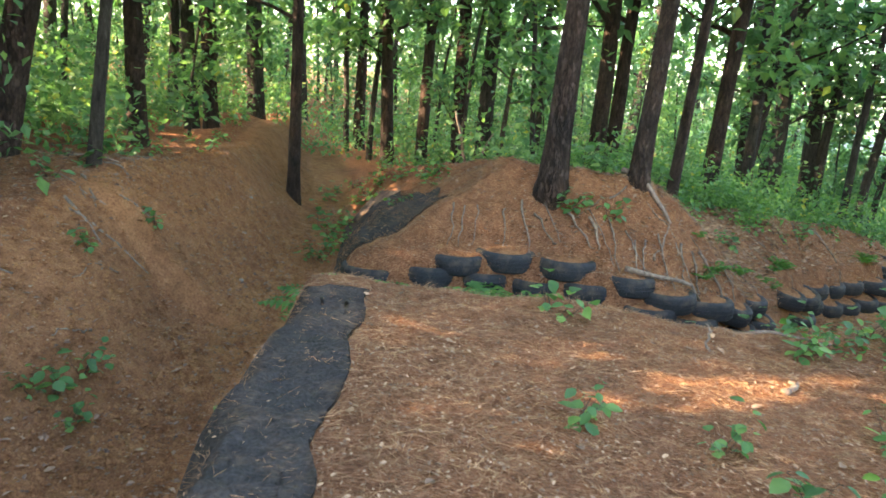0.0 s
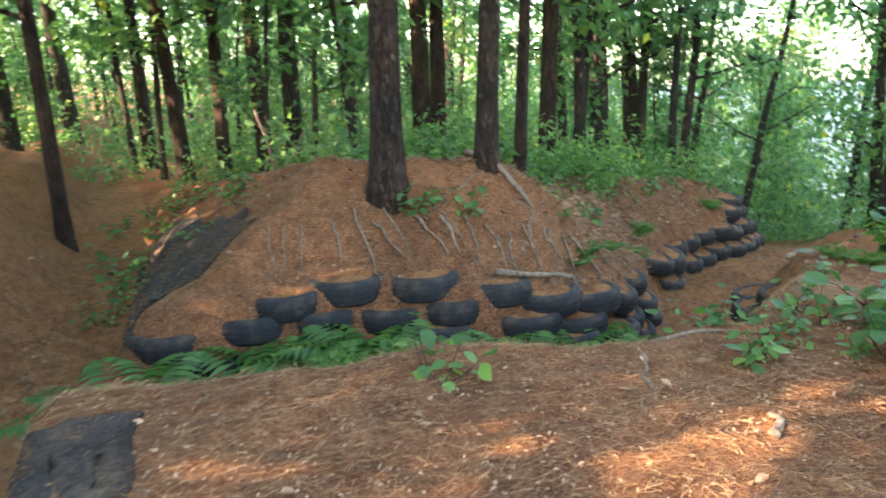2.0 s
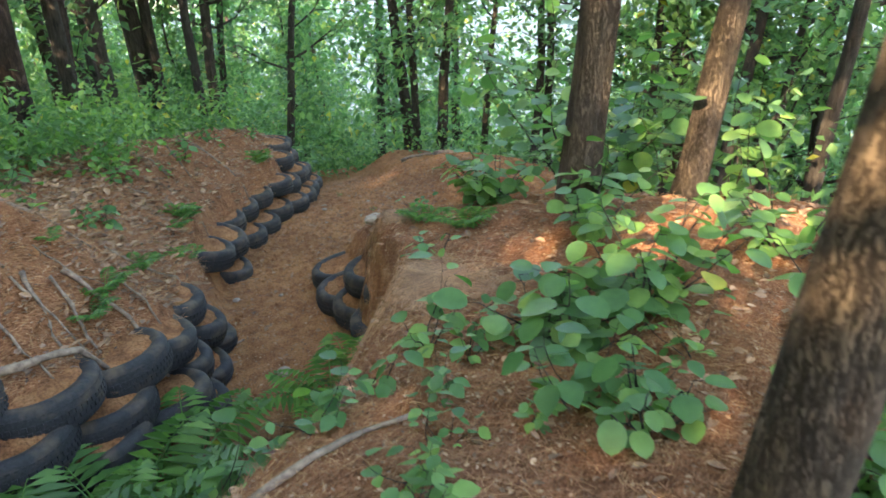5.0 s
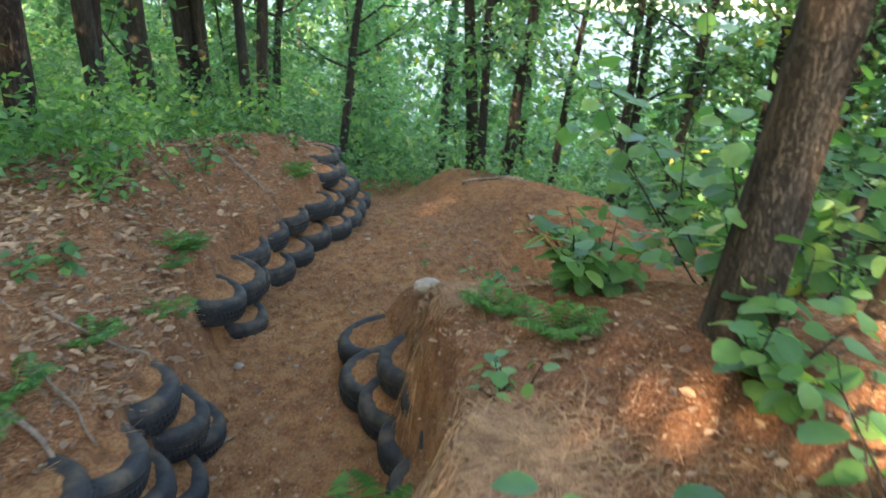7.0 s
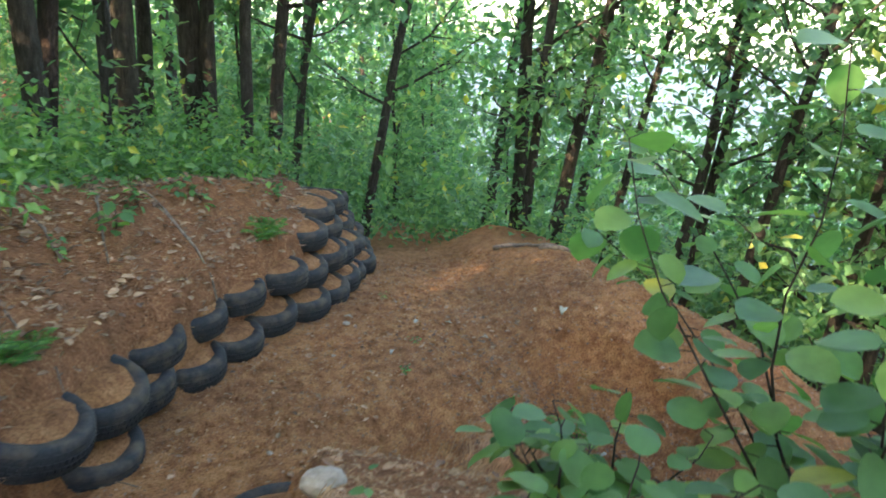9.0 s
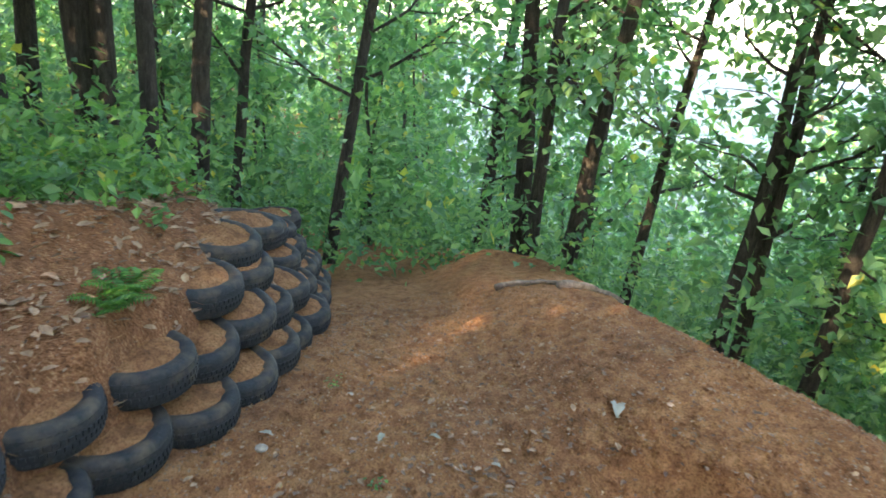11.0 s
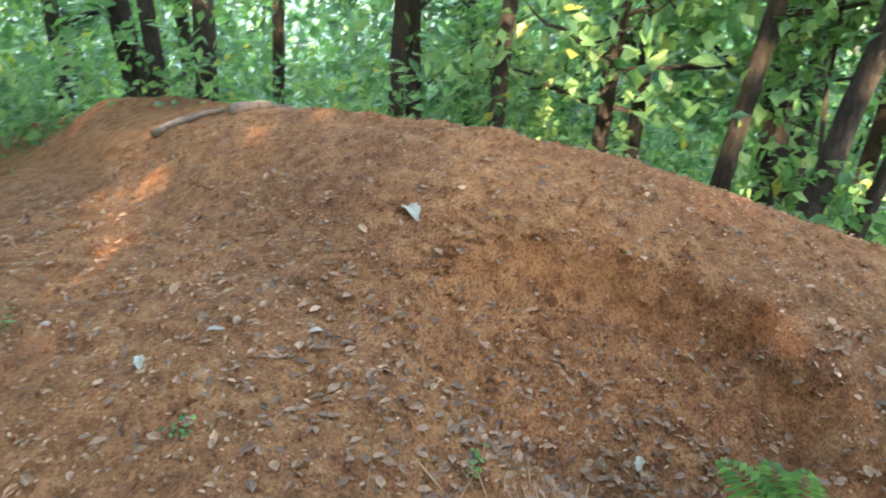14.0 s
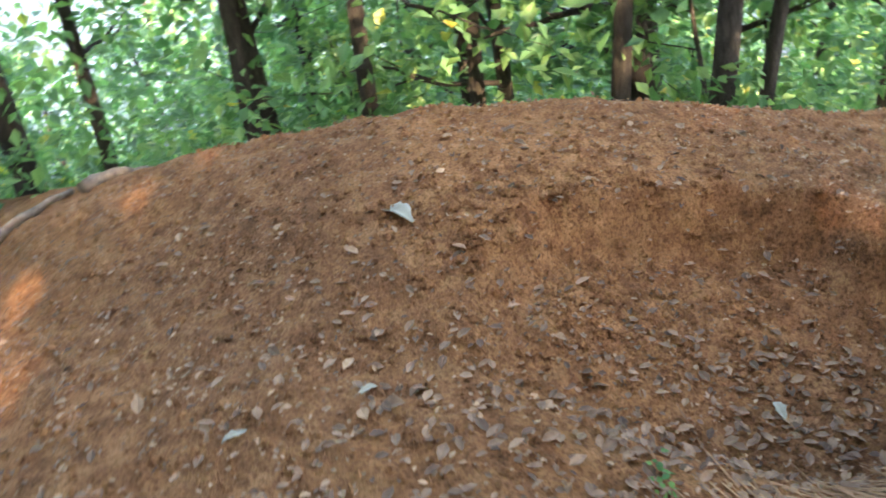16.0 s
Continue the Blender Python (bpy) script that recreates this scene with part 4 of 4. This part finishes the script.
def fallen(name, label, n, seed, where, lo, hi, keep, mat=DRY_LEAF):
    r, p = scatter(n, seed, where)
    p = p[keep(p[:, 0], p[:, 1], r.uniform(0, 1, n))]
    v, f = leaves(p, r.uniform(lo, hi, len(p)), CURLED, 0.0, 0.22, None, r)
    tagged(new(name, raw_mesh(name, v, f, mat)), label, "leaf litter", kind="stuff")


litter_at = litter_mask
fallen("fallen_leaves", "dry brown leaves scattered over mounds and bank", 15000, 601, box(-4.5, 10, 1.0, 12.5), 0.025, 0.075, lambda x, y, u: u < np.where(litter_at(x, y) > 0.55, np.clip(0.22 + 0.13 * x, 0.2, 1.0), 0.22) * np.where((x < 2.8) & (y < 5.3), 0.25, 1.0))
fallen("fallen_leaves", "dry pale leaves lying on the packed dirt", 1700, 602, box(6.2, 10.5, 5.5, 11.5), 0.016, 0.05, lambda x, y, u: u < 1, DRY_DARK)
fallen("fallen_leaves", "dry pale-brown oak leaves covering the mound above the tyres", 9000, 605, box(3.0, 9.0, 7.2, 12.8), 0.035, 0.095, lambda x, y, u: (along(x, y, LANE)[1] > 0) & (along(x, y, LANE)[0] > 0.58))
fallen("fallen_leaves", "dark dry leaves and bark bits on the mound's slope", 7000, 606, box(0.6, 5.2, 6.7, 10.0), 0.02, 0.07, lambda x, y, u: (height(x, y) > -0.55) & (u < 0.15 + 0.3 * x), DRY_DARK)
fallen("fallen_leaves", "dry leaves and needles caught on the ditch bank", 4500, 607, box(-4.4, -1.3, 2.2, 10.0), 0.02, 0.06, lambda x, y, u: u < 1, DRY_DARK)
fallen("leaf_crumbs", "small leaf crumbs on the soil", 80000, 603, box(-3.5, 11, 0.6, 12), 0.010, 0.028, lambda x, y, u: u < 1)
fallen("fallen_leaves", "dry brown leaves along the berm's hollow", 1700, 604, lambda r, n: np.stack([r.normal(8.3, 0.42, n), r.normal(7.85, 0.65, n)], -1), 0.02, 0.06, lambda x, y, u: u < 1, DRY_DARK)


def needles(n, seed, where, lo, hi, label):
    r, p = scatter(n, seed, where)
    m = litter_mask(p[:, 0], p[:, 1]) > 0.5
    p = p[m]
    n = len(p)
    a, ln = r.uniform(0, 6.28, n), r.uniform(lo, hi, n)
    d = np.stack([np.cos(a), np.sin(a), r.normal(0, 0.18, n)], -1) * ln[:, None]
    e = p + d
    e[:, 2] = np.maximum(e[:, 2], height(e[:, 0], e[:, 1]) + 0.003)
    w = np.stack([-np.sin(a), np.cos(a), np.zeros(n)], -1) * 0.0011
    v = np.stack([p - w, p + w, e + w * 0.4 + (0, 0, 0.002), e - w * 0.4], 1).reshape(-1, 3)
    f = np.arange(4 * n).reshape(-1, 4)
    tagged(new("pine_needles", raw_mesh("pine_needles", v, f, STRAW)), label, "pine needles", kind="stuff")


needles(80000, 611, box(-1.2, 4.4, 0.7, 9.0), 0.04, 0.09, "orange-brown pine needles over the mound")
needles(16000, 612, box(3.2, 7.8, 4.0, 10.5), 0.05, 0.11, "brown pine needles on the bank")


def straw(n, x0, y0, wide, turn, spread, label, seed):
    r = np.random.default_rng(seed)
    a = r.normal(turn, spread, n)
    p = np.stack([x0 + r.normal(0, wide, n), y0 + r.normal(0, wide, n)], -1)
    ln = r.uniform(0.08, 0.2, n)
    p = np.column_stack([p, height(p[:, 0], p[:, 1]) + r.uniform(0.005, 0.035, n)])
    e = p + np.stack([np.cos(a), np.sin(a), np.zeros(n)], -1) * ln[:, None]
    e[:, 2] = height(e[:, 0], e[:, 1]) + r.uniform(0.005, 0.03, n)
    w = np.stack([-np.sin(a), np.cos(a), np.zeros(n)], -1) * 0.0022
    tagged(new("dry_straw", raw_mesh("dry_straw", np.stack([p - w, p + w, e + w, e - w], 1).reshape(-1, 3), np.arange(4 * n).reshape(-1, 4), STRAW)), label, "straw", kind="stuff")


straw(3200, 7.42, 7.60, 0.24, 0.25, 0.35, "dry straw and needles on a hump of soil", 9)
straw(2000, 3.98, 5.50, 0.17, 2.2, 0.9, "pale dry grass on the bank's shoulder", 10)
straw(1500, 5.02, 6.72, 0.16, 1.0, 1.2, "dry grass and needles beside the lane", 11)


def stick(x0, y0, x1, y1, radius, label, lift=0.0, end_lift=0.0, seed=0, name="stick", category="stick"):
    r = np.random.default_rng(seed + 900)
    t = np.linspace(0, 1, 9)
    x, y = x0 + (x1 - x0) * t + np.cumsum(r.normal(0, 0.012, 9)), y0 + (y1 - y0) * t + np.cumsum(r.normal(0, 0.012, 9))
    z = height(x, y) * (1 - (end_lift > 0)) + (end_lift > 0) * (ground(x0, y0) + t * (ground(x1, y1) - ground(x0, y0))) + radius * 0.7 + lift + t * end_lift
    rad = radius * (1 - 0.5 * t) * (1 + 0.12 * r.normal(size=9))
    return tagged(new(name, raw_mesh(name, *tube(np.stack([x, y, z], -1), rad, 8, 0.08, seed), DEAD_WOOD, True)), label, category)


stick(1.69, 4.36, 1.66, 4.42, 0.012, "short bare twig standing in the soil", -0.01, 0.14, 1)
stick(1.86, 3.82, 2.02, 3.95, 0.022, "short broken branch on the needle-covered ground", 0, 0, 2)
stick(2.2, 5.0, 2.85, 4.75, 0.018, "fallen branch lying along the gully's edge", 0, 0, 3)
stick(2.0, 6.75, 2.8, 6.72, 0.03, "pale fallen branch against the bank", 0.05, 0, 4)
stick(2.25, 7.95, 2.6, 7.4, 0.04, "broken log leaning down the mound", 0.02, 0.0, 5, "log", "log")
stick(11.3, 10.6, 12.0, 10.25, 0.045, "weathered log at the rim of the berm", 0, 0, 6, "log", "log")
stick(10.9, 11.0, 11.5, 10.75, 0.04, "weathered log at the rim of the berm", 0, 0, 7, "log", "log")
stick(1.70, 7.2, 1.76, 6.9, 0.02, "pale root hanging down the mound's front", 0.03, 0, 8, "root", "root")
stick(0.95, 11.1, 0.75, 11.05, 0.03, "broken pale stump behind the mound", 0, 0.9, 9, "stump", "stump")
stick(1.05, 11.1, 1.28, 11.2, 0.025, "broken pale stump behind the mound", 0, 0.7, 10, "stump", "stump")
for n in range(18):
    r = np.random.default_rng(760 + n)
    x = 0.3 + 0.17 * n + r.uniform(-0.08, 0.08)
    y = float(np.interp(x, [p[0] for p in FRONT], [p[1] for p in FRONT]))
    stick(x, y + r.uniform(0.35, 0.6), x + r.uniform(-0.2, 0.25), y + r.uniform(0.02, 0.14), r.uniform(0.006, 0.017), "thin root hanging over the mound's front", 0.02, 0, 60 + n, "root", "root")
for n in range(60):
    r = np.random.default_rng(700 + n)
    x, y = (r.uniform(1.6, 6.5), r.uniform(6.9, 10.6)) if n < 44 else (r.uniform(-4, -2.2), r.uniform(4.5, 8))
    if along(np.array([x]), np.array([y]), LANE)[1][0] > 0 and along(np.array([x]), np.array([y]), LANE)[0][0] > 0.95:
        a, ln = r.uniform(0, 6.28), r.uniform(0.25, 0.8)
        stick(x, y, x + ln * math.cos(a), y + ln * math.sin(a), r.uniform(0.006, 0.014), "thin dry twig on the leaf litter", 0, 0, 20 + n, "twig", "twig")


def stone(x, y, size, label, seed):
    r = np.random.default_rng(seed)
    bm = bmesh.new()
    bmesh.ops.create_icosphere(bm, subdivisions=2, radius=size)
    k = r.uniform(0.7, 1.2, 3)
    for v in bm.verts:
        v.co = Vector((v.co.x * k[0], v.co.y * k[1], v.co.z * 0.55)) * (1 + 0.16 * noise.noise(v.co * 2.2 / size + Vector((seed, 0, 0))))
    me = bpy.data.meshes.new("stone")
    bm.to_mesh(me)
    bm.free()
    me.materials.append(STONE)
    ob = new("stone", me)
    ob.matrix_basis = pose(x, y, ground(x, y) + size * 0.2, 0, 0, r.uniform(0, 360))
    return tagged(ob, label, "stone")


for n, (x, y, size) in enumerate([(4.73, 8.17, 0.035), (7.5, 9.7, 0.03), (3.96, 6.80, 0.055), (8.27, 9.95, 0.02), (5.9, 8.3, 0.025), (7.0, 9.2, 0.018), (6.4, 9.1, 0.02), (4.95, 7.85, 0.02), (5.38, 7.08, 0.09), (-1.7, 7.4, 0.03), (-1.9, 8.6, 0.03), (-2.0, 9.6, 0.035)]):
    stone(x, y, size, "pale stone lying on the packed soil" if size < 0.08 else "larger pale stone set in the bank", 40 + n)


def curled_leaf(x, y, size, turn, label):
    """One large dried leaf, folded along its rib."""
    u, v = np.meshgrid(np.linspace(0, 1, 9), np.linspace(-1, 1, 7), indexing="ij")
    wide = np.sin(np.pi * np.clip(u, 0.03, 0.97)) ** 0.8 * (0.25 + 0.05 * np.sin(u * 19 + v * 2))
    x_, y_, z_ = v * wide * 0.8, u, np.abs(v) ** 1.2 * wide * 0.35 + 0.08 * np.sin(u * 5)
    top = np.stack([x_, y_, z_], -1).reshape(-1, 3) * size
    i, j = np.meshgrid(np.arange(8), np.arange(6), indexing="ij")
    q = np.stack([i * 7 + j, (i + 1) * 7 + j, (i + 1) * 7 + j + 1, i * 7 + j + 1], -1).reshape(-1, 4)
    ob = new("dried_leaf", raw_mesh("dried_leaf", top, q, PALE, True))
    ob.modifiers.new("thickness", "SOLIDIFY").thickness = 0.002
    ob.matrix_basis = pose(x, y, ground(x, y) + 0.012, 8, 0, turn)
    return tagged(ob, label, "leaf")


curled_leaf(9.16, 8.66, 0.20, -60, "large curled grey-white dried leaf on the berm")
for n, (x, y, size, turn) in enumerate([(8.5, 7.62, 0.09, 80), (7.6, 9.75, 0.08, 30), (8.1, 9.45, 0.09, 120), (8.3, 9.3, 0.07, 200), (8.42, 8.88, 0.07, 20), (7.4, 9.0, 0.08, 310), (8.15, 7.35, 0.10, 60)]):
    curled_leaf(x, y, size, turn, "pale dried leaf lying on the bare soil")


def clods(n, seed, where, lo, hi, keep):
    """Crumbs of soil, each an uneven eight-sided lump."""
    r, p = scatter(n, seed, where)
    p = p[keep(p[:, 0], p[:, 1])]
    n = len(p)
    unit = np.array([(1, 0, 0), (-1, 0, 0), (0, 1, 0), (0, -1, 0), (0, 0, 0.8), (0, 0, -0.8)])
    v = unit[None] * r.uniform(0.6, 1.3, (n, 6, 1)) * (lo + (hi - lo) * r.uniform(0, 1, n) ** 3)[:, None, None]
    a = r.uniform(0, 6.28, n)
    c, s_ = np.cos(a)[:, None], np.sin(a)[:, None]
    v = np.stack([v[..., 0] * c - v[..., 1] * s_, v[..., 0] * s_ + v[..., 1] * c, v[..., 2]], -1) + p[:, None, :]
    f = np.array([(0, 2, 4), (2, 1, 4), (1, 3, 4), (3, 0, 4), (2, 0, 5), (1, 2, 5), (3, 1, 5), (0, 3, 5)])[None] + (np.arange(n) * 6)[:, None, None]
    tagged(new("soil_clods", raw_mesh("soil_clods", v.reshape(-1, 3), f.reshape(-1, 3), SOIL)), "loose crumbs of dry orange soil", "soil", kind="stuff")


clods(16000, 801, box(5.4, 11.0, 5.5, 12.0), 0.004, 0.022, lambda x, y: litter_mask(x, y) < 0.45)
clods(1500, 802, lambda r, n: np.stack([r.normal(8.95, 0.3, n), r.normal(8.1, 0.45, n)], -1), 0.006, 0.03, lambda x, y: x > 0)
clods(22000, 803, box(-3.8, -0.9, 2.2, 10.0), 0.005, 0.034, lambda x, y: litter_mask(x, y) < 0.55)
clods(4000, 804, box(3.4, 6.5, 6.0, 9.5), 0.004, 0.02, lambda x, y: litter_mask(x, y) < 0.45)
